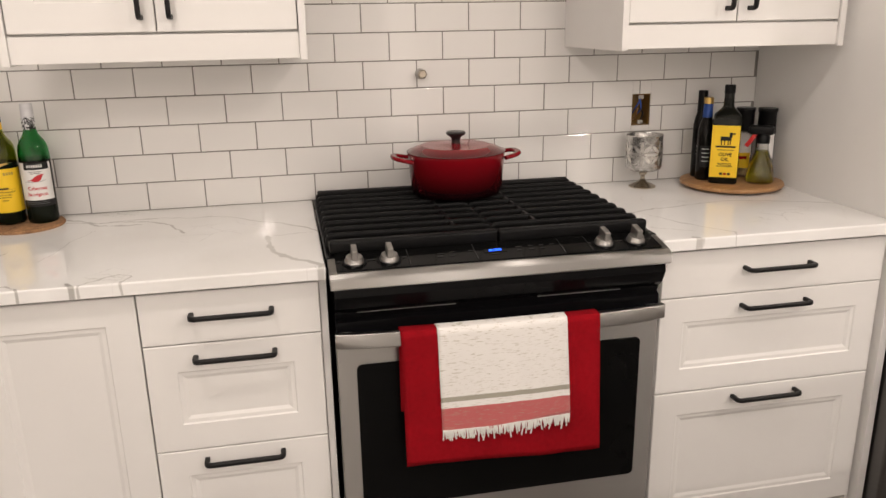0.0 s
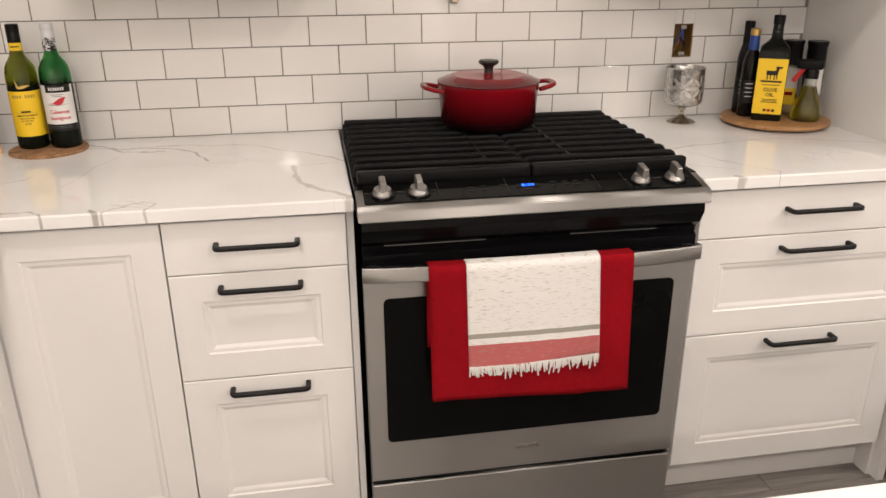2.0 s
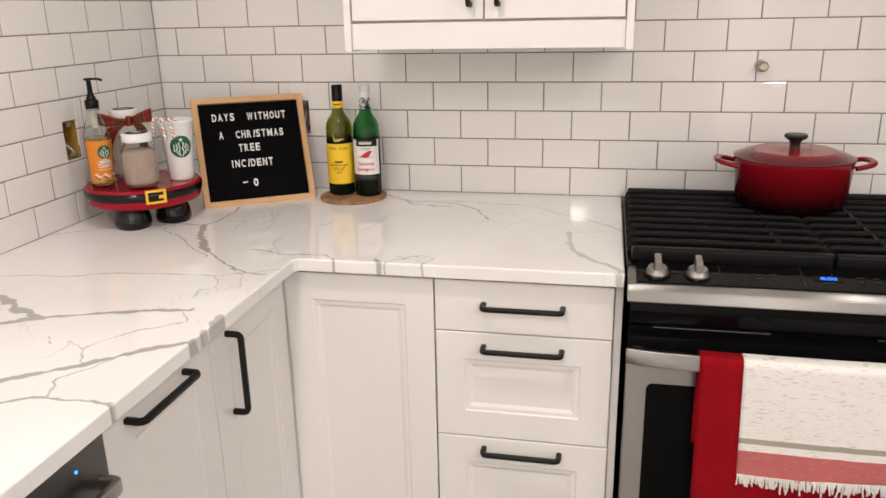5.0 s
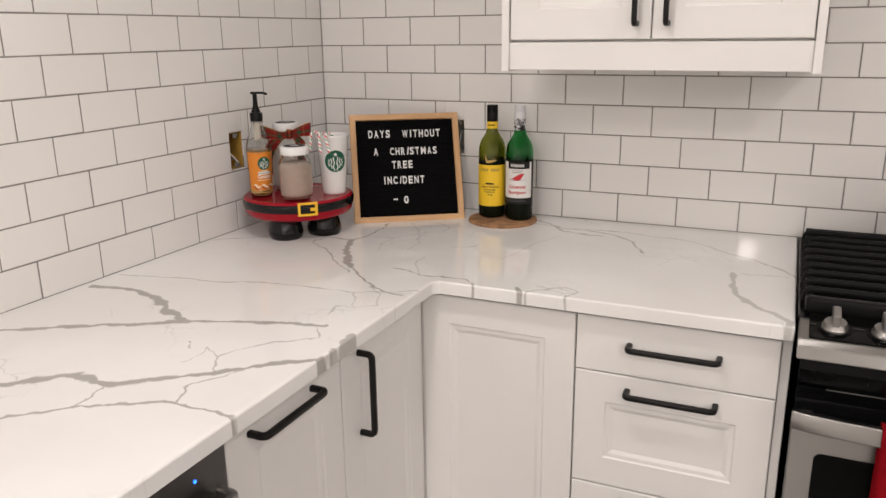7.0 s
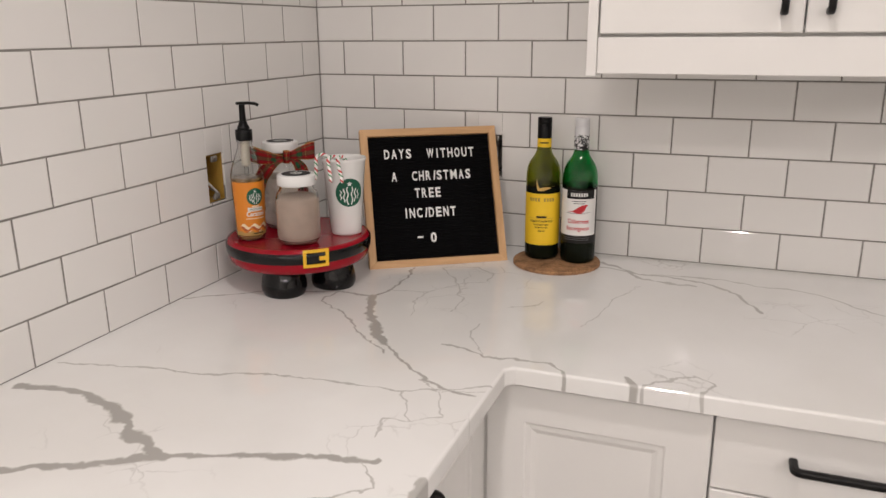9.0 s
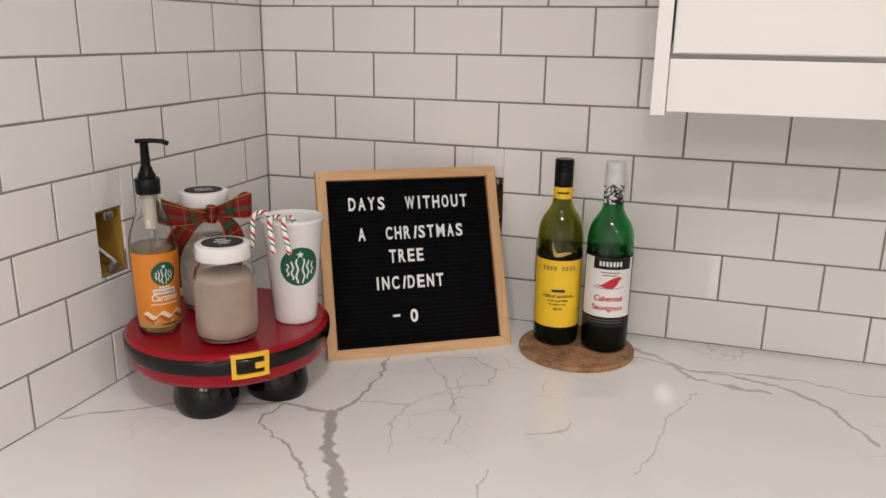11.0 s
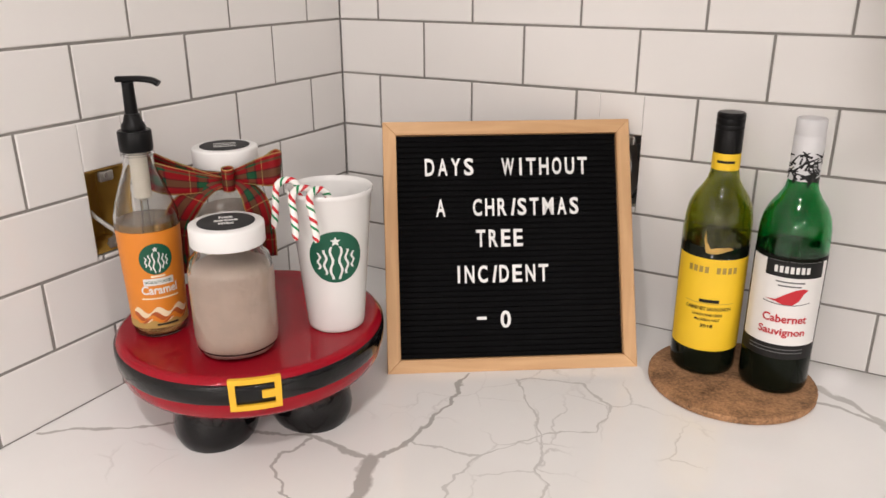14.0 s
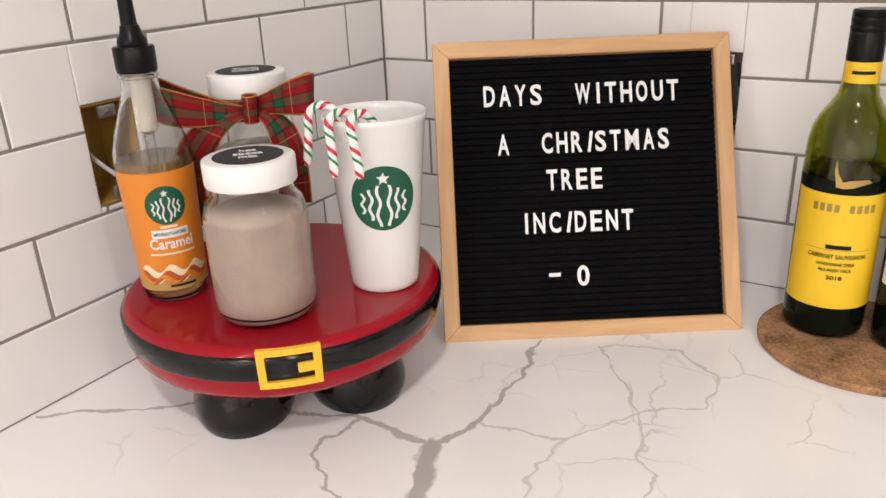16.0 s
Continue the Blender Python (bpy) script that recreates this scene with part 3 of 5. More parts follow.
trim = part("front_trim", prism(pts, -0.004, SW + 0.006, bevel=0.0015), STEEL, st, "brushed stainless trim round the control panel")
glass = part("control_panel", prism([(-0.600, 0.9185), (-0.683, 0.9015), (-0.683, 0.8975), (-0.600, 0.9145)], 0.012, SW - 0.010, bevel=0.001), GLASS_BLACK, st, "black glass control panel")
slope = -math.degrees(math.atan2(0.017, 0.083))
for kx in (0.052, 0.128, 0.622, 0.700):
    k = part("knob", lathe([(0, 0), (0.0215, 0), (0.0215, 0.004), (0.0195, 0.006), (0.0185, 0.0115), (0.017, 0.0135), (0, 0.0135)], 40), STEEL, st, "round brushed metal knob", smooth=True)
    k.matrix_basis = pose(kx, -0.648, 0.9095, 11)
    part("grip", boxed(-0.0065, 0.0065, -0.0185, 0.0185, 0.012, 0.034, 0.002), STEEL, k)
    part("knob_ring", lathe([(0.0225, 0.0), (0.027, 0.0), (0.027, 0.0012), (0.0225, 0.0012)], 40, closed=True), ENAMEL, k)
    for i, dx in enumerate((-0.034, -0.005, 0.033)):
        part("marking", boxed(dx - 0.004, dx + 0.004, -0.001, 0.0015, 0.0005, 0.0013), STOVE_PRINT, k).matrix_basis = pose(0, -0.028 if i == 1 else 0.004, 0)
on_glass = pose(0, -0.6415, 0.9107, 11.6)
disp = part("display", boxed(0.340, 0.392, -0.010, 0.008, 0, 0.0006), GLASS_BLACK, st)
disp.matrix_basis = on_glass
clock = writing("8:30", 0.0135, BLUE_DIGITS, disp, pose(0.366, -0.006, 0.0012, -90), 0.029, 0.0001, "digits")
for i, (bx, by, bw) in enumerate(((0.235, 0.0, 0.016), (0.262, 0.004, 0.014), (0.235, -0.012, 0.012), (0.262, -0.012, 0.012), (0.305, 0.004, 0.016), (0.415, 0.006, 0.016), (0.415, -0.010, 0.010),
                                (0.445, 0.006, 0.012), (0.445, -0.008, 0.012), (0.470, 0.006, 0.012), (0.470, -0.008, 0.012), (0.495, 0.006, 0.012), (0.355, -0.018, 0.018))):
    part("key_marking", boxed(bx, bx + bw, by, by + 0.0022, 0.0002, 0.0006), STOVE_PRINT, st).matrix_basis = on_glass
for dx in (0.170, 0.320, 0.520, 0.585):
    part("panel_seam", boxed(dx, dx + 0.0012, -0.034, 0.034, 0.0002, 0.0005), STOVE_PRINT, st).matrix_basis = on_glass
# the black vent under the trim, run down behind the handle as painted shade
band = [(-0.690, 0.864), (-0.694, 0.845), (-0.680, 0.815), (-0.662, 0.800), (-0.658, 0.785), (-0.668, 0.780), (-0.668, 0.728), (-0.630, 0.728), (-0.630, 0.864)]
part("vent_panel", prism(band, 0.003, SW - 0.003), ENAMEL, st, "glossy black vent panel above the oven door, its foot standing in for handle shade", smooth=True, angle=25)
for a, b in ((0.05, 0.27), (0.46, 0.66)):
    part("vent_slot", boxed(a, b, -0.6665, -0.664, 0.7995, 0.8015, 0.0005), DARK_STEEL, st)
# oven door
DY = -0.668
bm = bmesh.new()
loops = []
for y, (a0, b0, a1, b1) in ((-0.630, (0.002, 0.200, SW - 0.002, 0.725)), (DY + 0.002, (0.002, 0.200, SW - 0.002, 0.725)), (DY, (0.004, 0.202, SW - 0.004, 0.723)),
                            (DY, (0.047, 0.313, 0.712, 0.673)), (DY + 0.002, (0.048, 0.314, 0.711, 0.672)), (-0.630, (0.048, 0.314, 0.711, 0.672))):
    loops.append([bm.verts.new(q) for q in ((a0, y, b0), (a1, y, b0), (a1, y, b1), (a0, y, b1))])
for p, q in zip(loops, loops[1:] + loops[:1]):
    for i in range(4):
        bm.faces.new((p[i], p[(i + 1) % 4], q[(i + 1) % 4], q[i]))
door = part("oven_door", bm, STEEL, st, "brushed stainless oven door")
win = slab(rounded(0.672, 0.369, 0.013, 5), -0.002, 0.002, 0.0006, 1)
w = part("window", win, GLASS_BLACK, door, "black oven window glass")
w.matrix_basis = pose(0.3795, DY - 0.0015, 0.4935, 90)
part("window_backing", boxed(0.040, 0.716, -0.655, -0.635, 0.308, 0.680), ENAMEL, door)
bar = []
for i in range(25):
    u = i / 24
    bar.append((0.001 + u * (SW - 0.002), -0.688 - 0.022 * math.sin(math.pi * u) ** 0.6, 0.7475))
part("handle", sweep(bar, rounded(0.016, 0.034, 0.0025, 3)), STEEL, door, "wide bowed stainless handle", smooth=True)
for hx in (0.022, SW - 0.022):
    part("handle_post", boxed(hx - 0.013, hx + 0.013, -0.692, -0.664, 0.738, 0.758, 0.003), STEEL, door)
part("name_plate", boxed(0.352, 0.412, DY - 0.0012, DY + 0.001, 0.254, 0.264, 0.0003), CHROME, door, "small raised maker's plate")
part("warming_drawer", boxed(0.002, SW - 0.002, DY, -0.630, 0.045, 0.188, 0.003), STEEL, st, "brushed stainless drawer below the oven")
part("drawer_gap", boxed(0.004, SW - 0.004, -0.655, -0.630, 0.188, 0.200), ENAMEL, st)
for lx in (0.05, SW - 0.05):
    for ly in (-0.58, -0.08):
        part("foot", lathe([(0, 0), (0.02, 0), (0.02, 0.008), (0.009, 0.012), (0.009, 0.03), (0, 0.03)], 16, (lx, ly, 0)), ENAMEL, st)
part("kick_plate", boxed(0.01, SW - 0.01, -0.60, -0.59, 0.004, 0.045), ENAMEL, st)


def grate(x0, x1, inner):
    """Half of the cast-iron top: long bars with rounded ends that turn down to the cooktop."""
    bm = bmesh.new()
    top = 0.9445
    n = 9
    for i in range(n):
        y = -0.075 - i * (0.455 / (n - 1))
        ends = [(x0, y, 0.915), (x0 + 0.002, y, top - 0.007), (x1 - 0.002, y, top - 0.007), (x1, y, 0.922)]
        sweep(arc(ends, 0.012, 4), rounded(0.015, 0.0125, 0.005, 3), bm, up=(0, 1, 0))
    for xx in (inner,):
        box(bm, xx - 0.005, xx + 0.005, -0.53, -0.075, top - 0.020, top - 0.003, 0.002, 1)
    box(bm, x0, x1, -0.602, -0.578, 0.9155, top, 0.006, 3)
    box(bm, x0, x1, -0.066, -0.052, 0.916, top, 0.004, 2)
    box(bm, x0, x0 + 0.014, -0.590, -0.06, 0.916, top - 0.012, 0.003, 2)
    box(bm, x1 - 0.014, x1, -0.590, -0.06, 0.916, top - 0.012, 0.003, 2)
    return part("grate", bm, IRON, st, "black cast-iron grate", smooth=True, angle=35)


grate(0.004, 0.3845, 0.30)
grate(0.3875, SW - 0.010, 0.50)
for bx, by, br in ((0.17, -0.19, 0.036), (0.17, -0.46, 0.030), (0.38, -0.33, 0.042), (0.59, -0.19, 0.030), (0.59, -0.46, 0.040)):
    bu = part("burner", lathe([(0, 0.914), (br + 0.012, 0.914), (br + 0.010, 0.919), (br, 0.921), (br, 0.926), (br - 0.006, 0.928), (0, 0.928)], 32, (bx, by, 0)), IRON, st, smooth=True)


# ---- towels on the handle ----
def towel(name, x0, x1, z_front, z_back, off, material, label, seed, taper=0.0, slant=0.0):
    """A cloth over the handle bar at (y -0.70, z 0.745)."""
    t = thing(name, label, "towel", (0, 0, 0))
    bm = bmesh.new()
    path = []
    for i in range(9):
        path.append((-0.678 + off, z_back + (0.758 - z_back) * i / 8))
    for i in range(1, 8):
        a = math.pi * i / 8
        path.append((-0.694 + (0.016 + 0.0 - off) * math.cos(a) if i < 4 else -0.694 + (0.019 + off) * math.cos(a), 0.7645 + (0.002 + off) * math.sin(a)))
    for i in range(1, 25):
        path.append((-0.7135 - off, 0.765 + (z_front - 0.765) * i / 24))
    nx = 36
    grid = []
    for j, (y, z) in enumerate(path):
        row = []
        hang = max(0.0, (j - 16) / 23) if j > 15 else 0.0
        for i in range(nx + 1):
            u = i / nx
            x = x0 + (x1 - x0) * u + hang * (taper * (1 - 2 * u) * -1 + slant)
            nz = noise.noise(Vector((u * 5 + seed, hang * 1.2, seed)))
            wave = hang * (0.006 * nz + 0.003 * math.sin(u * 9 + seed))
            zz = z + (hang * 0.008 * math.sin(u * 3.1 + seed) if j > 15 else 0)
            bow = 0.010 - 0.022 * math.sin(math.pi * x / SW) ** 0.6
            row.append(bm.verts.new((x, y - abs(wave) * 0.8 + bow, zz)))
        grid.append(row)
    for p, q in zip(grid, grid[1:]):
        for i in range(nx):
            bm.faces.new((p[i], p[i + 1], q[i + 1], q[i]))
    cloth = part("cloth", bm, material, t, smooth=True, angle=80)
    so = cloth.modifiers.new("thick", "SOLIDIFY")
    so.thickness, so.offset = 0.0022, 0
    return t, grid


RED_CLOTH = mat("red_towelling", (0.30, 0.005, 0.011), 0.95, vary=0.18, scale=90, bump=0.9, bscale=900, spec=0.1)
LINEN = (0.82, 0.80, 0.77)
PINK = (0.50, 0.12, 0.12)
WHITE_CLOTH = striped("striped_linen", ((0.0, PINK), (0.575, (0.82, 0.80, 0.77)), (0.592, (0.36, 0.34, 0.28)), (0.604, LINEN)), "Z", 0.9, speck=0.55)
towel("hand_towel", 0.137, 0.590, 0.434, 0.56, 0.0, RED_CLOTH, "thick red towel folded over the oven door handle", 1.3, 0.004, 0.008)
wt, _ = towel("tea_towel", 0.216, 0.510, 0.526, 0.60, 0.0035, WHITE_CLOTH, "white flecked tea towel with pink stripe and fringe", 4.1, 0.003, 0.010)
bm = bmesh.new()
for i in range(110):
    u = i / 109
    x = 0.225 + u * 0.295
    z0 = 0.529 + 0.004 * math.sin(u * 3.1 + 4.1)
    ln = 0.016 + 0.010 * random.random() + (0.012 if random.random() < 0.08 else 0)
    dx = random.uniform(-0.006, 0.006)
    y = -0.7190 - random.uniform(0, 0.003) + 0.010 - 0.022 * math.sin(math.pi * x / SW) ** 0.6
    sweep([(x, y, z0), (x + dx * 0.4, y - 0.001, z0 - ln * 0.5), (x + dx, y, z0 - ln)], circle(0.0018, 5), bm, up=(0, 1, 0))
part("fringe", bm, mat("fringe_cotton", (0.82, 0.80, 0.77), 0.9, vary=0.1), wt, "white cotton fringe")

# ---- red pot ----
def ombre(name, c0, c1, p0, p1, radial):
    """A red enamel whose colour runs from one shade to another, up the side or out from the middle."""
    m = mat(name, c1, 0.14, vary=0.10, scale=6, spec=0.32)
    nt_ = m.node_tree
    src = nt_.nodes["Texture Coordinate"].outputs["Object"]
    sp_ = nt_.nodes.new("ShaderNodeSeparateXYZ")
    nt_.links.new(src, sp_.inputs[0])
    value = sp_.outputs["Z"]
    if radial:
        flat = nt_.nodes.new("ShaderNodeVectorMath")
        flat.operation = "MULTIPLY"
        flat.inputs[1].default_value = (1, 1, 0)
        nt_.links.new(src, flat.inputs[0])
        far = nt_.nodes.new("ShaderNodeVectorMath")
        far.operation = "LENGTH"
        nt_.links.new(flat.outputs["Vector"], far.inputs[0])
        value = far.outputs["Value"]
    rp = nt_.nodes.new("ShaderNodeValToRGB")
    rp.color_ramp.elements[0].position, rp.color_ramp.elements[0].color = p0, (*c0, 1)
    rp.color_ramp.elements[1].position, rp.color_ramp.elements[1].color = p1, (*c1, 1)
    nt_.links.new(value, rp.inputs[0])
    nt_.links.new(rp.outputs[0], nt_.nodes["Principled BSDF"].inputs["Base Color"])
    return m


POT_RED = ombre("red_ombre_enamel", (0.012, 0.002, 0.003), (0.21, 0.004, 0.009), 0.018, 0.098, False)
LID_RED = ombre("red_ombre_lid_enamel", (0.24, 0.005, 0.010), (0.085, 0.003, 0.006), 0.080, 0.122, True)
pot = thing("casserole_pot", "glossy red ombre enamelled pot with lid on the stove", "pot", (0.381, -0.187, 0.9447))
pot.scale = (1.04, 1.04, 1.09)
body = [(0, 0), (0.105, 0), (0.114, 0.004), (0.120, 0.015), (0.1265, 0.095), (0.1285, 0.100), (0.1285, 0.106), (0.123, 0.106), (0.121, 0.095), (0.114, 0.012), (0, 0.008)]
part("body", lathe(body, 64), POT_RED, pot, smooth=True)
for s in (-1, 1):
    ln = arc([(s * 0.122, -0.045, 0.090), (s * 0.160, -0.040, 0.098), (s * 0.168, 0, 0.099), (s * 0.160, 0.040, 0.098), (s * 0.122, 0.045, 0.090)], 0.02, 4)
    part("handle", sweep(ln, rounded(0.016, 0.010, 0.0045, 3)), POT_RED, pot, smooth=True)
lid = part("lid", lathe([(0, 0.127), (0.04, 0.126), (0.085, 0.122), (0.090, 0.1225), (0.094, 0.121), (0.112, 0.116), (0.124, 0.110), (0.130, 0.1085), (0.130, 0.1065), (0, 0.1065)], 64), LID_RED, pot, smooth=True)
part("knob", lathe([(0, 0.126), (0.012, 0.126), (0.011, 0.135), (0.014, 0.142), (0.024, 0.148), (0.026, 0.152), (0.023, 0.156), (0, 0.157)], 32), mat("black_knob", (0.02, 0.02, 0.02), 0.35), lid, "black lid knob", smooth=True)


# ---- beside the stove ----
SILVER = mat("mottled_silver_glass", (0.56, 0.55, 0.53), 0.24, 0.85, vary=0.6, scale=70, bump=0.9, bscale=80)
FROST = mat("frosted_petal_glass", (0.66, 0.64, 0.61), 0.25, 0.65, vary=0.3, scale=90)
BRASSY = mat("warm_nickel", (0.46, 0.41, 0.34), 0.2, 1.0, vary=0.1)
ch = thing("candle_holder", "silver glass candle holder with embossed petals on a metal foot", "candle holder", (0.985, -0.088, CT))
part("foot", lathe([(0, 0), (0.040, 0), (0.041, 0.003), (0.034, 0.007), (0.014, 0.016), (0.0065, 0.024), (0.0065, 0.034), (0.011, 0.040), (0.011, 0.045), (0.030, 0.052), (0, 0.052)], 40), BRASSY, ch, smooth=True)
part("cup", lathe([(0, 0.052), (0.040, 0.052), (0.051, 0.058), (0.054, 0.066), (0.054, 0.152), (0.056, 0.158), (0.0535, 0.160), (0.0505, 0.154), (0.050, 0.07), (0, 0.064)], 56), SILVER, ch, "silvered cup with flower relief", smooth=True)
for fa in (-122, -62, -2, 58, 118, 178):
    for i in range(8):
        g = 2 * math.pi * i / 8
        out = []
        for j in range(12):
            h = 2 * math.pi * j / 12
            px, py = 0.021 + 0.016 * math.cos(h), 0.0052 * math.sin(h)
            out.append((px * math.cos(g) - py * math.sin(g), px * math.sin(g) + py * math.cos(g)))
        badge(out, 0.0548, 0.106, fa, FROST, ch, "petal")

BAMBOO = wood("bamboo_wood", (0.30, 0.15, 0.06), (0.46, 0.26, 0.12), 0.4, (8, 50, 20))
TRX, TRY, TRZ = 1.243, -0.153, CT + 0.020
tr = thing("lazy_susan", "round light wooden turntable with bottles standing on it", "turntable", (TRX, TRY, CT), 25)
part("base", lathe([(0, 0), (0.085, 0), (0.085, 0.006), (0, 0.006)], 40), BLACK_METAL, tr)
part("tray", lathe([(0, 0.006), (0.142, 0.006), (0.1485, 0.009), (0.150, 0.014), (0.1485, 0.0185), (0.144, 0.020), (0, 0.020)], 72), BAMBOO, tr, smooth=True, angle=50)

DARK_GLASS = mat("dark_bottle_glass", (0.006, 0.007, 0.005), 0.06, vary=0.1, spec=0.3)
YELLOW = mat("yellow_paper", (0.84, 0.55, 0.02), 0.5, vary=0.03, bump=0.05)
BLACK_PRINT = mat("black_print", (0.010, 0.010, 0.010), 0.5, spec=0.3)
BLACK_PLASTIC = mat("black_plastic", (0.005, 0.005, 0.0053), 0.30, vary=0.1, spec=0.2)
oil = thing("olive_oil_bottle", "square dark glass olive oil bottle with yellow label", "bottle", (1.199, -0.178, TRZ), -33)


def loft(sections, bm=None):
    """Join outlines of equal length at rising heights: (outline, z)."""
    bm = bm or bmesh.new()
    rows = [[bm.verts.new((x, y, z)) for x, y in o] for o, z in sections]
    for p, q in zip(rows, rows[1:]):
        n = len(p)
        for i in range(n):
            bm.faces.new((p[i], p[(i + 1) % n], q[(i + 1) % n], q[i]))
    bm.faces.new(rows[0])
    bm.faces.new(rows[-1][::-1])
    return bm


def ro(w, d, r):
    return rounded(w, d, r, 4)


part("glass_body", loft([(ro(0.072, 0.060, 0.006), 0), (ro(0.080, 0.066, 0.008), 0.004), (ro(0.080, 0.066, 0.008), 0.188), (ro(0.074, 0.060, 0.014), 0.202), (ro(0.040, 0.038, 0.017), 0.218),
                         (ro(0.030, 0.030, 0.0148), 0.226), (ro(0.027, 0.027, 0.0134), 0.262)]), DARK_GLASS, oil, smooth=True)
part("cap", lathe([(0, 0.262), (0.0152, 0.262), (0.0152, 0.284), (0.013, 0.286), (0, 0.286)], 28), BLACK_PLASTIC, oil, smooth=True)
lab = part("label", boxed(-0.0385, 0.0385, -0.0336, -0.0328, 0.020, 0.172, 0.0002), YELLOW, oil, "yellow printed paper label")
writing("OLIVE", 0.014, BLACK_PRINT, lab, pose(0.002, -0.0339, 0.083), 0.036)
writing("OIL", 0.014, BLACK_PRINT, lab, pose(0.002, -0.0339, 0.069), 0.022)
part("bar", boxed(-0.026, 0.029, -0.0340, -0.0335, 0.108, 0.113), BLACK_PRINT, lab)
for i, (bw, bz) in enumerate(((0.046, 0.100), (0.040, 0.060), (0.036, 0.056), (0.044, 0.052))):
    part("small_print", boxed(-bw / 2 + 0.002, bw / 2 + 0.002, -0.0340, -0.0335, bz, bz + 0.0018), BLACK_PRINT, lab)
for i, col in enumerate((BLACK_PRINT, RED_CLOTH, BLACK_PRINT)):
    part("stamp", boxed(-0.010 + i * 0.011, -0.002 + i * 0.011, -0.0340, -0.0335, 0.027, 0.034), col, lab)
bm = bmesh.new()
for q in ((-0.014, 0.016, 0.128, 0.140), (-0.012, -0.009, 0.115, 0.130), (-0.004, -0.001, 0.115, 0.130), (0.006, 0.009, 0.115, 0.130), (0.012, 0.015, 0.116, 0.130), (0.010, 0.018, 0.138, 0.152), (0.014, 0.026, 0.146, 0.151)):
    box(bm, q[0], q[1], -0.0340, -0.0335, q[2], q[3])
part("mark", bm, BLACK_PRINT, lab, "plain black emblem")

VIN = mat("vinegar_glass", (0.007, 0.006, 0.005), 0.08, spec=0.25)
GOLD = mat("gold_foil", (0.62, 0.42, 0.14), 0.3, 1.0, vary=0.08)
BLUE = mat("blue_foil", (0.02, 0.07, 0.30), 0.35, vary=0.1)
PAPER = mat("white_paper", (0.76, 0.75, 0.73), 0.6, vary=0.02, bump=0.04)
for i, (bx, by, h, capm, foil) in enumerate(((1.176, -0.072, 0.262, BLACK_PLASTIC, BLACK_PLASTIC), (1.167, -0.122, 0.246, GOLD, BLUE))):
    v = thing("vinegar_bottle", "slim dark vinegar bottle with blue neck foil" if i else "slim dark bottle with a black cap", "bottle", (bx, by, TRZ), 0)
    r = 0.0225 if i == 0 else 0.0245
    part("glass_body", lathe([(0, 0), (r - 0.003, 0), (r, 0.004), (r, h * 0.60), (r * 0.85, h * 0.68), (0.0118, h * 0.78), (0.0115, h * 0.93), (0, h * 0.93)], 32), VIN, v, smooth=True)
    part("foil", lathe([(0.0128, h * 0.76), (0.0145, h * 0.765), (0.0135, h * 0.925), (0.0122, h * 0.925)], 24, closed=True), foil, v, smooth=True)
    part("cap", lathe([(0, h * 0.925), (0.014, h * 0.925), (0.014, h * 0.995), (0.012, h), (0, h)], 24), capm, v, smooth=True)
    patch("label", [(r + 0.0004, 0.04), (r + 0.0004, 0.105)], -160, -60, BLACK_PRINT, v)
    for k in range(4):
        badge([(-0.010, -0.001), (0.010, -0.001), (0.010, 0.001), (-0.010, 0.001)], r + 0.0008, 0.095 - k * 0.012, -118, WHITE_PRINT, v, "small_print")

CLEAR = mat("clear_glass", (0.97, 0.98, 0.97), 0.03, vary=0.0, trans=1.0, ior=1.45)
PEPPER = mat("peppercorns", (0.10, 0.075, 0.05), 0.8, vary=0.9, scale=300, bump=1.0, bscale=350)
SALT = mat("pale_spice", (0.62, 0.46, 0.30), 0.8, vary=0.4, scale=300, bump=0.8, bscale=400)
for i, (gx, gy) in enumerate(((1.304, -0.104), (1.354, -0.141))):
    g = thing("spice_grinder", "clear spice grinder with black ribbed cap and white label", "grinder", (gx, gy, TRZ), 0, group="spice grinders")
    part("jar", lathe([(0, 0), (0.026, 0), (0.027, 0.003), (0.027, 0.140), (0.0265, 0.141), (0.0245, 0.138), (0.0245, 0.004), (0, 0.003)], 40), CLEAR, g, smooth=True)
    part("spice", lathe([(0, 0.0035), (0.0238, 0.0045), (0.0238, 0.095), (0, 0.1)], 32), PEPPER if i else SALT, g, smooth=True)
    part("cap", lathe([(0, 0.1415), (0.0278, 0.1415), (0.0265, 0.150), (0.026, 0.196), (0.028, 0.199), (0.0285, 0.207), (0.0275, 0.2095), (0, 0.2095)], 40), BLACK_PLASTIC, g, smooth=True)
    patch("label", [(0.0275, 0.060), (0.0275, 0.135)], -175, -60, PAPER, g, "white paper label")
    if i == 0:
        patch("label_band", [(0.0279, 0.028), (0.0279, 0.075)], -165, -70, YELLOW, g)
        badge([(-0.012, -0.005), (0.012, -0.005), (0.012, 0.005), (-0.012, 0.005)], 0.0283, 0.060, -118, RED_CLOTH, g, "label_mark")

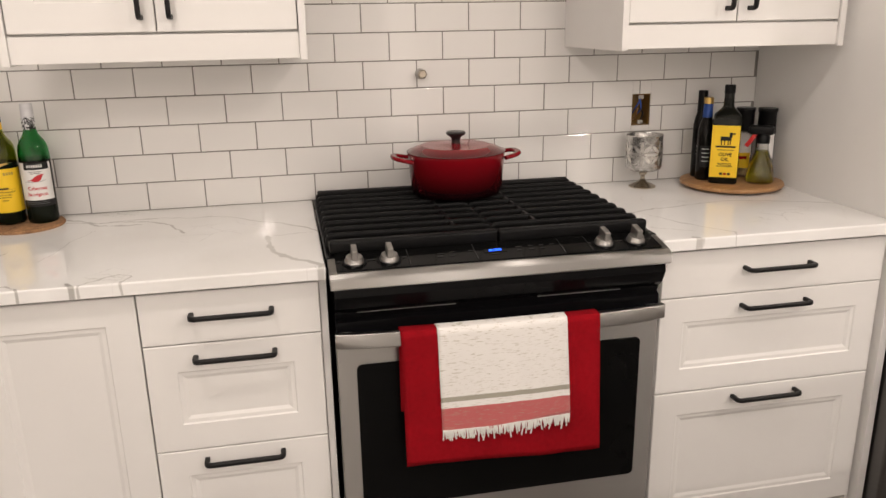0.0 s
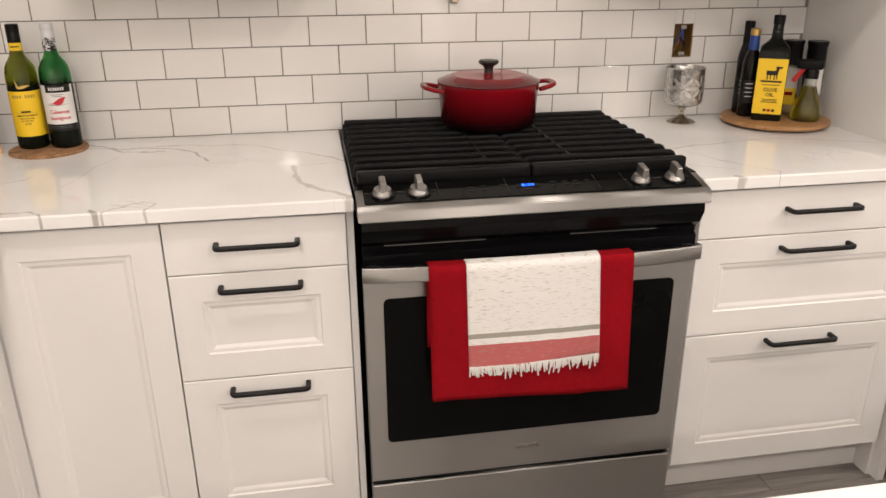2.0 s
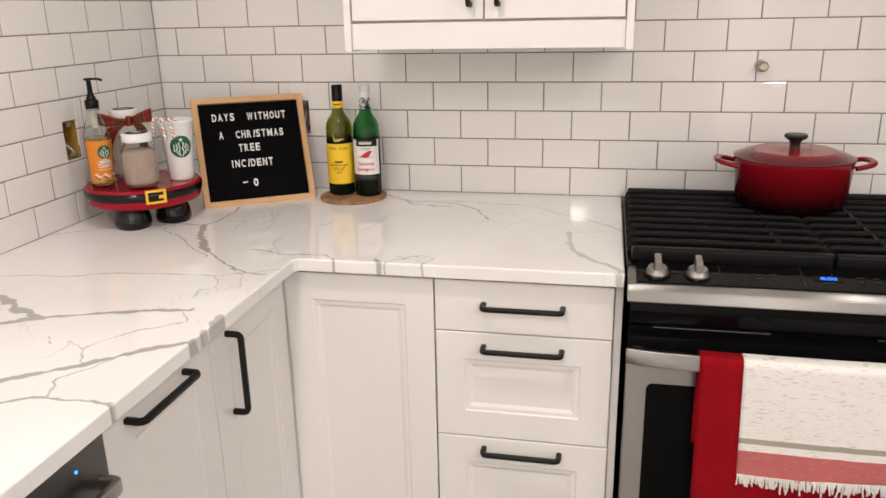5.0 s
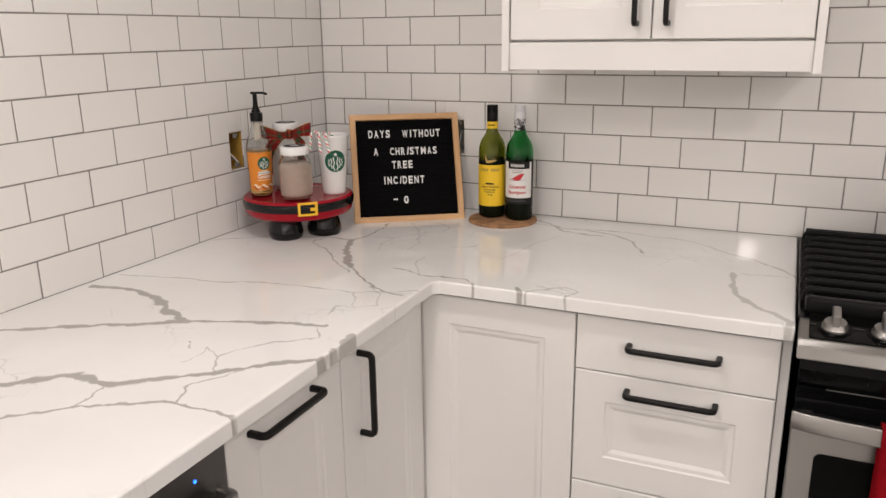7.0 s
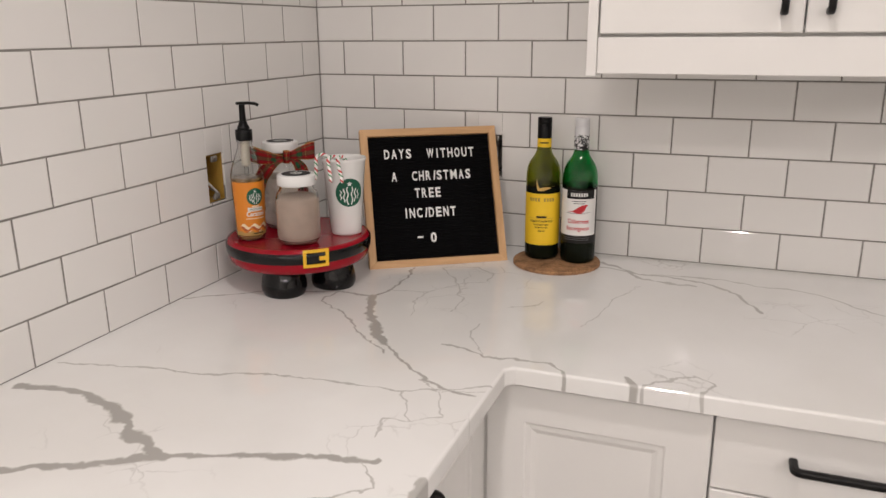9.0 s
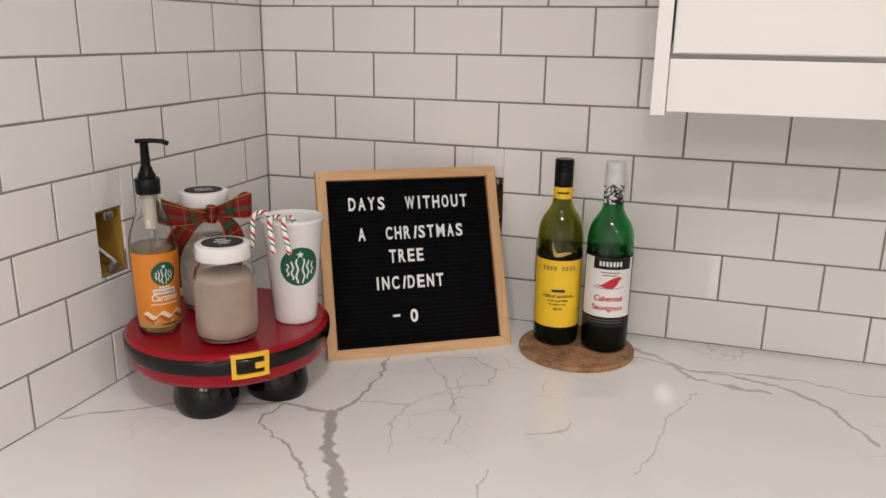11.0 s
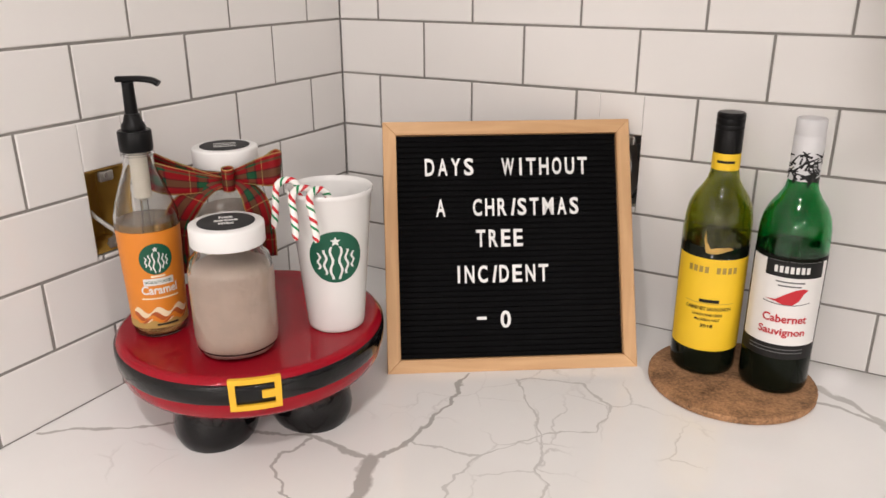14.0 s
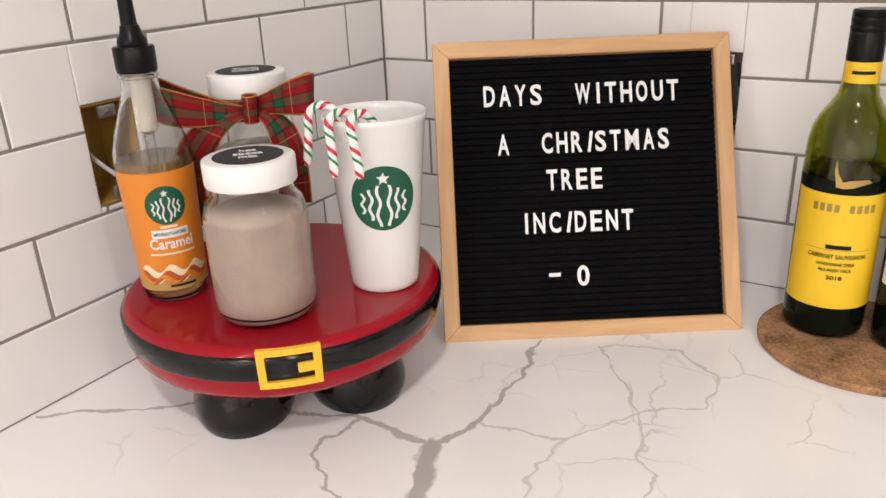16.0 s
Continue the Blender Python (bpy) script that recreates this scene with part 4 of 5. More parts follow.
OIL_LIQUID = mat("olive_oil", (0.92, 0.80, 0.06), 0.03, vary=0.02, trans=0.95, ior=1.47)
sp = thing("oil_sprayer", "small glass oil sprayer with black nozzle and red trigger", "sprayer", (1.299, -0.212, TRZ), -40)
sp.scale = (1.14, 1.14, 1.12)
part("flask", lathe([(0, 0), (0.030, 0), (0.034, 0.004), (0.035, 0.012), (0.031, 0.040), (0.020, 0.072), (0.014, 0.092), (0.014, 0.108), (0.0128, 0.108), (0.0128, 0.092), (0.0185, 0.072), (0.0295, 0.040), (0.0332, 0.012), (0.029, 0.004), (0, 0.0035)], 40), CLEAR, sp, smooth=True)
part("oil", lathe([(0, 0.0045), (0.0295, 0.0045), (0.0338, 0.0125), (0.0300, 0.040), (0.0192, 0.072), (0.0150, 0.085), (0, 0.085)], 40), OIL_LIQUID, sp, "golden olive oil", smooth=True)
bm = lathe([(0, 0.108), (0.016, 0.104), (0.0165, 0.122), (0.013, 0.128), (0, 0.128)], 28)
box(bm, -0.036, 0.024, -0.0115, 0.0115, 0.126, 0.150, 0.006, 3)
part("nozzle", bm, BLACK_PLASTIC, sp, "black spray head", smooth=True)
part("trigger", sweep([(-0.018, 0, 0.130), (-0.027, 0, 0.114), (-0.036, 0, 0.100), (-0.040, 0, 0.094)], rounded(0.011, 0.006, 0.002, 2), up=(0, 1, 0)), mat("red_plastic", (0.55, 0.02, 0.02), 0.35), sp, "red trigger", smooth=True)

# ---- wall fittings ----
BROWN_BOX = mat("brown_plastic_box", (0.22, 0.12, 0.03), 0.35, vary=0.25, scale=25)
AMBER_BOX = mat("amber_plastic_box", (0.42, 0.25, 0.05), 0.35, vary=0.2, scale=25)
GALV = mat("galvanised_steel", (0.45, 0.44, 0.42), 0.4, 1.0, vary=0.2, scale=50)
RAW = mat("raw_board_edge", (0.55, 0.52, 0.48), 0.95, vary=0.2, bump=0.5, bscale=250)


def outlet(at, rz, w, h, material, label, wires):
    """An open wall box without its plate; it opens to -y and its back is 6 cm deep."""
    o = thing("outlet_box", label, "outlet box", at, rz, group="open outlet boxes")
    bm = bmesh.new()
    t = 0.002
    x0, x1, z0, z1 = -w / 2 + 0.001, w / 2 - 0.001, -h / 2 + 0.001, h / 2 - 0.001
    box(bm, x0, x1, 0.055, 0.058, z0, z1)
    box(bm, x0, x0 + t, 0.004, 0.055, z0, z1)
    box(bm, x1 - t, x1, 0.004, 0.055, z0, z1)
    box(bm, x0 + t, x1 - t, 0.004, 0.055, z0, z0 + t)
    box(bm, x0 + t, x1 - t, 0.004, 0.055, z1 - t, z1)
    part("box", bm, material, o)
    for s in (-1, 1):
        part("screw_tab", boxed(-0.009, 0.009, 0.001, 0.006, s * (h / 2 - 0.010) - 0.006, s * (h / 2 - 0.010) + 0.006, 0.002), GALV, o)
        part("screw", lathe([(0, 0), (0.003, 0), (0.003, 0.002), (0, 0.0025)], 12), GALV, o).matrix_basis = pose(0, 0.001, s * (h / 2 - 0.009), 90)
    for col, pts in wires:
        part("wire", sweep(arc(pts, 0.008, 4), circle(0.0022, 8), up=(0.3, 1, 0.2)), col, o, smooth=True)
    return o


WIRE_BLUE = mat("blue_wire", (0.03, 0.10, 0.45), 0.4)
WIRE_WHITE = mat("white_wire", (0.7, 0.7, 0.68), 0.4)
WIRE_BLACK = mat("black_wire", (0.02, 0.02, 0.02), 0.4)
COPPER = mat("copper_wire", (0.50, 0.25, 0.12), 0.3, 1.0)
outlet((1.010, 0.0, 1.129), 0, 0.060, 0.096, BROWN_BOX, "open brown outlet box with loose blue wires", (
    (WIRE_BLUE, [(-0.008, 0.05, -0.02), (-0.012, 0.02, 0.0), (-0.004, 0.008, 0.022), (0.004, 0.01, 0.036)]),
    (WIRE_BLUE, [(0.010, 0.05, -0.02), (0.008, 0.018, 0.0), (0.002, 0.008, 0.020), (-0.004, 0.012, 0.034)]),
    (COPPER, [(0.0, 0.05, -0.035), (-0.010, 0.012, -0.020), (-0.006, 0.01, 0.004)]),
    (WIRE_BLACK, [(0.016, 0.05, 0.0), (0.014, 0.012, -0.012), (0.004, 0.01, -0.030)])))
outlet((-0.928, 0.0, 1.1195), 0, 0.058, 0.097, GALV, "open metal outlet box behind the letter board", (
    (WIRE_BLACK, [(0.012, 0.05, 0.0), (0.016, 0.006, 0.012), (0.012, 0.01, 0.034)]),
    (WIRE_WHITE, [(-0.010, 0.05, 0.01), (0.004, 0.008, 0.0), (-0.002, 0.006, -0.030)]),
    (WIRE_BLACK, [(0.015, 0.05, -0.02), (0.018, 0.004, -0.022), (0.010, 0.008, -0.038)])))
outlet((WX, -0.434, 1.116), 90, 0.054, 0.096, AMBER_BOX, "open amber plastic outlet box in the tiled wall", (
    (WIRE_WHITE, [(-0.010, 0.05, 0.01), (-0.012, 0.012, -0.010), (0.006, 0.006, -0.030), (0.016, 0.010, -0.040)]),
    (GALV, [(0.012, 0.05, -0.02), (0.010, 0.010, -0.030), (-0.008, 0.006, -0.040)])))

gv = thing("gas_valve", "small brass valve stub in the tiled wall", "valve", (0.321, 0.0, 1.258))
part("pipe", lathe([(0, 0), (0.0085, 0), (0.0085, 0.030), (0, 0.030)], 20), GALV, gv, smooth=True).matrix_basis = pose(0, 0.006, 0, 90)
part("nut", lathe([(0, 0), (0.0135, 0), (0.0135, 0.014), (0.010, 0.017), (0, 0.017)], 6), BRASSY, gv).matrix_basis = pose(0, -0.018, 0, 90)
part("wall_plate", lathe([(0, 0), (0.015, 0), (0.014, 0.002), (0, 0.002)], 28), GALV, gv, smooth=True).matrix_basis = pose(-0.002, -0.0006, 0, 90)

# ---- island ----
isl = thing("kitchen_island", "white quartz topped kitchen island with rounded corner", "island", (0.292, -1.654, 0))
out = [(0.0, 0.0), (2.0, 0.0), (2.0, -1.0), (0.0, -1.0)]
part("top", slab([(0.012, 0), (2.0, 0), (2.0, -1.0), (0.012, -1.0), (0, -0.988), (0, -0.012)], 0.876, 0.906, 0.004), QUARTZ, isl, "white veined quartz top")
part("body", boxed(0.04, 1.96, -0.70, -0.04, 0.0, 0.875, 0.002), LACQUER, isl, "white panelled island body")


# ---- the corner: wine on its cork mat ----
CORK = mat("cork", (0.34, 0.185, 0.09), 0.95, vary=0.75, scale=330, bump=0.8, bscale=600)
mt = thing("cork_mat", "round brown cork mat under the wine bottles", "mat", (-0.754, -0.1005, CT))
part("disc", lathe([(0, 0), (0.0925, 0), (0.094, 0.0015), (0.094, 0.0065), (0.0925, 0.008), (0, 0.008)], 64), CORK, mt, smooth=True)
MZ = CT + 0.008


def tinted(name, colour, rough=0.03, ior=1.48):
    m = mat(name, colour, rough, vary=0.0, trans=1.0, ior=ior)
    return m


OLIVE_GLASS = tinted("olive_green_glass", (0.42, 0.45, 0.05))
GREEN_GLASS = tinted("bright_green_glass", (0.035, 0.50, 0.16))
DARK_FILL = mat("glass_over_wine", (0.005, 0.007, 0.004), 0.04, vary=0.1, spec=0.15)
WINE = mat("red_wine", (0.012, 0.004, 0.005), 0.08, vary=0.1)
SHELL = [(0, 0), (0.031, 0), (0.0355, 0.003), (0.0368, 0.008), (0.0370, 0.176), (0.0362, 0.190), (0.0338, 0.202), (0.0290, 0.213), (0.0222, 0.2225), (0.0172, 0.2315), (0.0150, 0.242), (0.0143, 0.268), (0.0143, 0.2985)]


def wine_bottle(at, rz, glass, label, fill, scale_z=1.0):
    w = thing("wine_bottle", label, "bottle", at, rz, group="wine bottles")
    sh = [(r, z * scale_z) for r, z in SHELL]
    inner = [(max(r - 0.0026, 0), z + (0.004 if z < 0.01 else 0)) for r, z in sh[::-1] if r > 0] + [(0, 0.006)]
    part("glass_body", lathe(sh + inner, 56), glass, w, smooth=True, angle=60)
    liq = [(0, 0.0065)] + [(r - 0.0009, z + 0.002 if z < 0.01 else z) for r, z in sh if 0 < r and z < fill] + [(0.0360, fill), (0, fill)]
    part("filled_glass", lathe([(0.0312, -0.00015 + 0.0006), (0.0357, 0.0035), (0.03715, 0.009), (0.03715, fill - 0.004), (0.0360, fill - 0.003), (0.0340, fill - 0.006), (0.0340, 0.009), (0.0312, 0.004)], 56, closed=True), DARK_FILL, w, smooth=True, angle=60)
    part("wine", lathe(liq, 48), WINE, w, "dark red wine", smooth=True, angle=60)
    return w


w1 = wine_bottle((-0.792, -0.084, MZ), 0, OLIVE_GLASS, "olive glass wine bottle with yellow label and black cap", 0.163)
part("cap", lathe([(0, 0.3055), (0.0135, 0.3055), (0.0150, 0.304), (0.0152, 0.300), (0.0146, 0.2992), (0.0152, 0.2984), (0.0152, 0.2935), (0.0144, 0.2925), (0.0152, 0.2915), (0.0152, 0.2875), (0.0146, 0.2867), (0.0150, 0.2858), (0.0150, 0.262), (0.0146, 0.262), (0.0146, 0.2945), (0, 0.3)], 40), BLACK_PLASTIC, w1, "black screw cap", smooth=True)
patch("neck_label", [(0.0151, 0.243), (0.0151, 0.2615)], -180, 180, YELLOW, w1, "yellow neck band", 40)
RL = 0.0374
l1 = patch("label", [(RL, 0.034), (RL, 0.147)], -158, 5, YELLOW, w1, "yellow printed wine label", 30)
AF = -80
DARKGOLD = mat("bronze_print", (0.40, 0.27, 0.07), 0.4, 0.4)
wrap_writing("CABERNET SAUVIGNON", 0.006, BLACK_PRINT, l1, RL + 0.0004, 0.085, AF, 0.052)
wrap_writing("LANGHORNE CREEK", 0.0045, BLACK_PRINT, l1, RL + 0.0004, 0.078, AF, 0.034)
wrap_writing("McLAREN VALE", 0.0045, BLACK_PRINT, l1, RL + 0.0004, 0.072, AF, 0.028)
wrap_writing("2018", 0.0055, BLACK_PRINT, l1, RL + 0.0004, 0.064, AF, 0.014)


def bar_shape(w, h):
    return [(-w / 2 + w * i / 6, -h / 2) for i in range(7)] + [(w / 2 - w * i / 6, h / 2) for i in range(7)]


for k in range(9):
    if k != 4:
        badge(bar_shape(0.0042, 0.0075), RL + 0.0004, 0.134, AF + (k - 4) * 9.6, DARKGOLD, l1, "maker_bar")
badge(bar_shape(0.022, 0.004), RL + 0.0004, 0.0965, AF, BLACK_PRINT, l1, "maker_bar")
badge(bar_shape(0.056, 0.0006), RL + 0.0004, 0.0935, AF, DARKGOLD, l1, "rule")
badge([(-0.012, 0.024), (-0.010, 0.012), (-0.005, 0.004), (0.002, 0.006), (0.016, 0.007), (0.020, 0.004), (0.012, 0.002), (0.004, -0.001), (-0.004, -0.002), (-0.010, -0.001), (-0.008, 0.004), (-0.013, 0.014)],
      0.0376, 0.155, AF, GOLD, w1, "gold_mark")
badge(bar_shape(0.020, 0.003), 0.0153, 0.2525, AF, BLACK_PRINT, w1, "maker_bar")

w2 = wine_bottle((-0.7115, -0.088, MZ), 0, GREEN_GLASS, "bright green glass wine bottle with white label", 0.168)
CAPW = mat("white_capsule", (0.62, 0.62, 0.63), 0.3, vary=0.05)
part("cap", lathe([(0, 0.3065), (0.0138, 0.3065), (0.0150, 0.305), (0.0152, 0.290), (0.0147, 0.289), (0.0154, 0.288), (0.0156, 0.242), (0.0151, 0.242), (0.0151, 0.290), (0, 0.302)], 40), CAPW, w2, "white capsule with black branch print", smooth=True)
for k in range(60):
    a, z = random.uniform(-170, 0), 0.243 + 0.03 * random.random() ** 1.4
    g = random.uniform(0, 3.14)
    L = random.uniform(0.003, 0.008)
    dx, dz = L * math.cos(g), L * math.sin(g)
    nx, nz = -0.0013 * math.sin(g), 0.0013 * math.cos(g)
    badge([(-dx - nx, -dz - nz), (dx - nx * 0.4, dz - nz * 0.4), (dx + nx * 0.4, dz + nz * 0.4), (-dx + nx, -dz + nz)], 0.0158, z, a, BLACK_PRINT, w2, "branch_print")
l2 = patch("label", [(RL, 0.063), (RL, 0.160)], -158, -14, PAPER, w2, "white printed wine label", 30)
B2 = -80
patch("label_band", [(RL + 0.0003, 0.142), (RL + 0.0003, 0.160)], -122, -26, BLACK_PRINT, l2, "", 20)
patch("lower_label", [(RL, 0.046), (RL, 0.063)], -158, -14, BLACK_PRINT, w2, "", 24)
for k in range(7):
    badge(bar_shape(0.0036, 0.0075), RL + 0.0006, 0.151, B2 + (k - 3) * 8.2, WHITE_PRINT, l2, "maker_bar")
for k in range(2):
    badge(bar_shape(0.030 - 0.006 * k, 0.0016), RL + 0.0006, 0.137 - k * 0.0045, B2, GREY_PRINT, l2, "small_print")
    badge(bar_shape(0.060, 0.0012), RL + 0.0006, 0.058 - k * 0.004, B2 - 8, GREY_PRINT, w2, "small_print")
RED_PRINT = mat("red_print", (0.50, 0.02, 0.03), 0.5)
badge([(x * 1.25, y * 1.25) for x, y in ((-0.019, 0.000), (-0.010, 0.001), (-0.002, 0.007), (0.005, 0.011), (0.012, 0.0125), (0.016, 0.011), (0.0125, 0.008), (0.009, 0.001), (0.004, -0.003), (-0.004, -0.003), (-0.010, -0.001))], RL + 0.0006, 0.115, B2, RED_PRINT, l2, "red_mark")
badge([(-0.026, -0.001), (-0.010, -0.0022), (0.008, -0.002), (0.024, 0.001), (0.024, 0.0018), (0.008, -0.0010), (-0.010, -0.0012), (-0.026, 0.0002)], RL + 0.0006, 0.1125, B2, GREY_PRINT, l2, "twig")
wrap_writing("Cabernet", 0.013, RED_PRINT, l2, RL + 0.0006, 0.090, B2, 0.047)
wrap_writing("Sauvignon", 0.012, RED_PRINT, l2, RL + 0.0006, 0.075, B2 - 2, 0.050)

# ---- letter board ----
OAK = wood("pale_oak", (0.50, 0.29, 0.135), (0.66, 0.42, 0.22), 0.5, (5, 70, 70))
FELT = mat("black_felt", (0.0055, 0.0055, 0.006), 0.97, vary=0.2, scale=300, bump=0.4, bscale=900, spec=0.05)
LETTER = mat("white_letter_plastic", (0.80, 0.80, 0.79), 0.4, vary=0.01)
lb = thing("letter_board", "black felt letter board with white letters in an oak frame", "letter board")
lb.matrix_basis = pose(-1.1165, -0.2845, CT, 0, 0, 32.9) @ pose(0, 0, 0, -22.4)
BW, BH, FW = 0.306, 0.307, 0.0165


def mitred(p, length):
    """A frame bar along x with 45 degree ends, outer edge at z 0."""
    bm = bmesh.new()
    rows = []
    for y in (-0.0, 0.021):
        rows.append([bm.verts.new(q) for q in ((0, y, 0), (length, y, 0), (length - FW, y, FW), (FW, y, FW))])
    a, b = rows
    bm.faces.new(a)
    bm.faces.new(b[::-1])
    for i in range(4):
        bm.faces.new((a[i], a[(i + 1) % 4], b[(i + 1) % 4], b[i]))
    bmesh.ops.bevel(bm, geom=bm.edges[:], offset=0.0008, segments=1, affect="EDGES")
    ob = part("frame_bar", bm, OAK, lb)
    ob.matrix_basis = p
    return ob


mitred(pose(0, 0, 0), BW)
mitred(pose(BW, 0, 0, 0, -90), BH)
mitred(pose(BW, 0, BH, 0, 180), BW)
mitred(pose(0, 0, BH, 0, 90), BH)
n = 40
ih = BH - 2 * FW
part("felt_back", boxed(FW - 0.004, BW - FW + 0.004, 0.0115, 0.018, FW - 0.004, BH - FW + 0.004), FELT, lb, "black felt backing")
rib = part("felt_rib", boxed(FW - 0.002, BW - FW + 0.002, 0.0075, 0.0125, 0.0004, ih / n - 0.0005, 0.0009, 1), FELT, lb)
rib.matrix_basis = pose(0, 0, FW)
for i in range(1, n):
    ob = new("felt_rib", rib.data)
    ob.parent = lb
    ob.matrix_basis = pose(0, 0, FW + ih * i / n)
for s, u0, u1, v in (("DAYS", 0.0489, 0.1134, 0.2405), ("WITHOUT", 0.143, 0.2552, 0.2398), ("A", 0.0636, 0.0752, 0.190), ("CHRISTMAS", 0.107, 0.2428, 0.190),
                     ("TREE", 0.1103, 0.1719, 0.1517), ("INCIDENT", 0.0846, 0.2026, 0.1077), ("-", 0.1105, 0.1225, 0.0535), ("0", 0.1396, 0.1523, 0.0518)):
    wid = {"I": 0.62, "M": 1.25, "W": 1.35, "-": 1.1}
    tot = sum(wid.get(ch_, 1.0) for ch_ in s)
    pos = u0
    for ch_ in s:
        cell = (u1 - u0) * wid.get(ch_, 1.0) / tot
        me = text_mesh(ch_, 0.029, 0.0009)
        xs, ys = [q.co.x for q in me.vertices], [q.co.y for q in me.vertices]
        kx = min(cell * (0.73 if len(s) > 1 else 1.0), 0.016) / (max(xs) - min(xs)) if ch_ != "I" else 0.003 / (max(xs) - min(xs))
        ky = 0.0215 / (max(ys) - min(ys)) if ch_ != "-" else 0.0038 / (max(ys) - min(ys))
        lift = 0.009 if ch_ == "-" else 0
        for q in me.vertices:
            q.co = ((q.co.x - (max(xs) + min(xs)) / 2) * kx, -q.co.z, (q.co.y - min(ys)) * ky + lift)
        me.materials.append(LETTER)
        ob = new("letter", me)
        ob.parent = lb
        lean = -9 if (s == "INCIDENT" and pos > u0 + 0.02 and ch_ == "I") or (s == "CHRISTMAS" and ch_ == "I") else 0
        ob.matrix_basis = pose(pos + cell / 2, 0.0068, v, 0, -lean, 0)
        pos += cell

# ---- belted cake stand ----
SANTA_RED = mat("red_glazed_ceramic", (0.30, 0.004, 0.014), 0.10, vary=0.04, scale=8, spec=0.28, bump=0.05, bscale=30)
GLOSS_BLACK = mat("black_glazed_ceramic", (0.004, 0.004, 0.0045), 0.10, vary=0.1, scale=15, bump=0.5, bscale=48, spec=0.4)
GLAZE_YELLOW = mat("yellow_glaze", (0.80, 0.47, 0.03), 0.2, vary=0.06, bump=0.2, bscale=120)
SX, SY, SR = -1.2153, -0.3988, 0.1425
PT = 1.010
sd = thing("cake_stand", "red ceramic cake stand with black belt, yellow buckle and boots", "cake stand", (SX, SY, CT), 43.2)
h = PT - CT
prof = [(0, h - 0.002), (SR - 0.012, h - 0.002), (SR - 0.007, h - 0.0012), (SR - 0.0025, h - 0.004), (SR - 0.0005, h - 0.009), (SR, h - 0.016), (SR - 0.002, h - 0.032), (SR - 0.004, h - 0.042), (SR - 0.009, h - 0.0485), (SR - 0.018, h - 0.0515), (0, h - 0.0515)]
part("plate", lathe(prof, 96), SANTA_RED, sd, "glossy red round plate", smooth=True, angle=50)
part("belt", lathe([(SR - 0.0006, h - 0.0075), (SR + 0.0008, h - 0.009), (SR + 0.0013, h - 0.016), (SR + 0.0004, h - 0.0265), (SR - 0.0008, h - 0.0285), (SR - 0.006, h - 0.0285), (SR - 0.005, h - 0.0075)], 96, closed=True), GLOSS_BLACK, sd, "glossy black belt band", smooth=True, angle=50)
for s in (-1, 1):
    bm = bmesh.new()
    sec = []
    for k in range(9):
        z = 0.0525 * k / 8
        u = k / 8
        grow = (1 - (1 - min(u * 3.2, 1)) ** 2 * 0.10) * (1.0 - 0.20 * u ** 2.2)
        pts = []
        for i in range(28):
            a = 2 * math.pi * i / 28
            rx, ry = 0.045 * grow, (0.055 if math.sin(a) < 0 else 0.034) * grow
            pts.append((rx * math.cos(a), ry * math.sin(a)))
        sec.append((pts, z))
    ob = part("boot", loft(sec), GLOSS_BLACK, sd, "glossy black boot foot", smooth=True, angle=60)
    ob.matrix_basis = pose(0, 0, 0, 0, 0, 6) @ pose(s * 0.050, -0.046, 0, 0, 0, s * 8)
bm = bmesh.new()
zc = h - 0.0170
for a0, a1, z0, z1 in ((-9.6, 9.6, zc + 0.0115, zc + 0.0170), (-9.6, 9.6, zc - 0.0170, zc - 0.0115), (-9.6, -7.2, zc - 0.012, zc + 0.012), (7.2, 9.6, zc - 0.012, zc - 0.0045), (7.2, 9.6, zc + 0.0025, zc + 0.012), (2.4, 9.6, zc - 0.0050, zc + 0.0030)):
    m_ = 6
    rows = []
    for rr in (0.0, 0.0045):
        row = []
        for i in range(m_ + 1):
            a = radians(-90 + a0 + (a1 - a0) * i / m_)
            for z in (z0, z1):
                rad = SR - 0.001 + rr - (h - 0.012 - z) * 0.07
                row.append(bm.verts.new((rad * math.cos(a), rad * math.sin(a), z)))
        rows.append(row)
    lo_, hi_ = rows
    for i in range(m_):
        b4 = 2 * i
        bm.faces.new((hi_[b4], hi_[b4 + 2], hi_[b4 + 3], hi_[b4 + 1]))
        bm.faces.new((lo_[b4], lo_[b4 + 2], hi_[b4 + 2], hi_[b4]))
        bm.faces.new((lo_[b4 + 1], lo_[b4 + 3], hi_[b4 + 3], hi_[b4 + 1]))
    bm.faces.new((lo_[0], lo_[1], hi_[1], hi_[0]))
    bm.faces.new((lo_[-2], lo_[-1], hi_[-1], hi_[-2]))
bmesh.ops.remove_doubles(bm, verts=bm.verts, dist=0.00005)
part("buckle", bm, GLAZE_YELLOW, sd, "yellow raised buckle")

PZ = PT - 0.002
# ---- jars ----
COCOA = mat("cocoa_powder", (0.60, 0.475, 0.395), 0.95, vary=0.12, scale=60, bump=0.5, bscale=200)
MARSH = mat("marshmallows", (0.80, 0.72, 0.66), 0.9, vary=0.08, scale=30, bump=0.5, bscale=80)
LID_WHITE = mat("white_plastic_lid", (0.80, 0.80, 0.79), 0.38, vary=0.02)
CHALK = mat("chalkboard_label", (0.022, 0.022, 0.023), 0.7, vary=0.1)


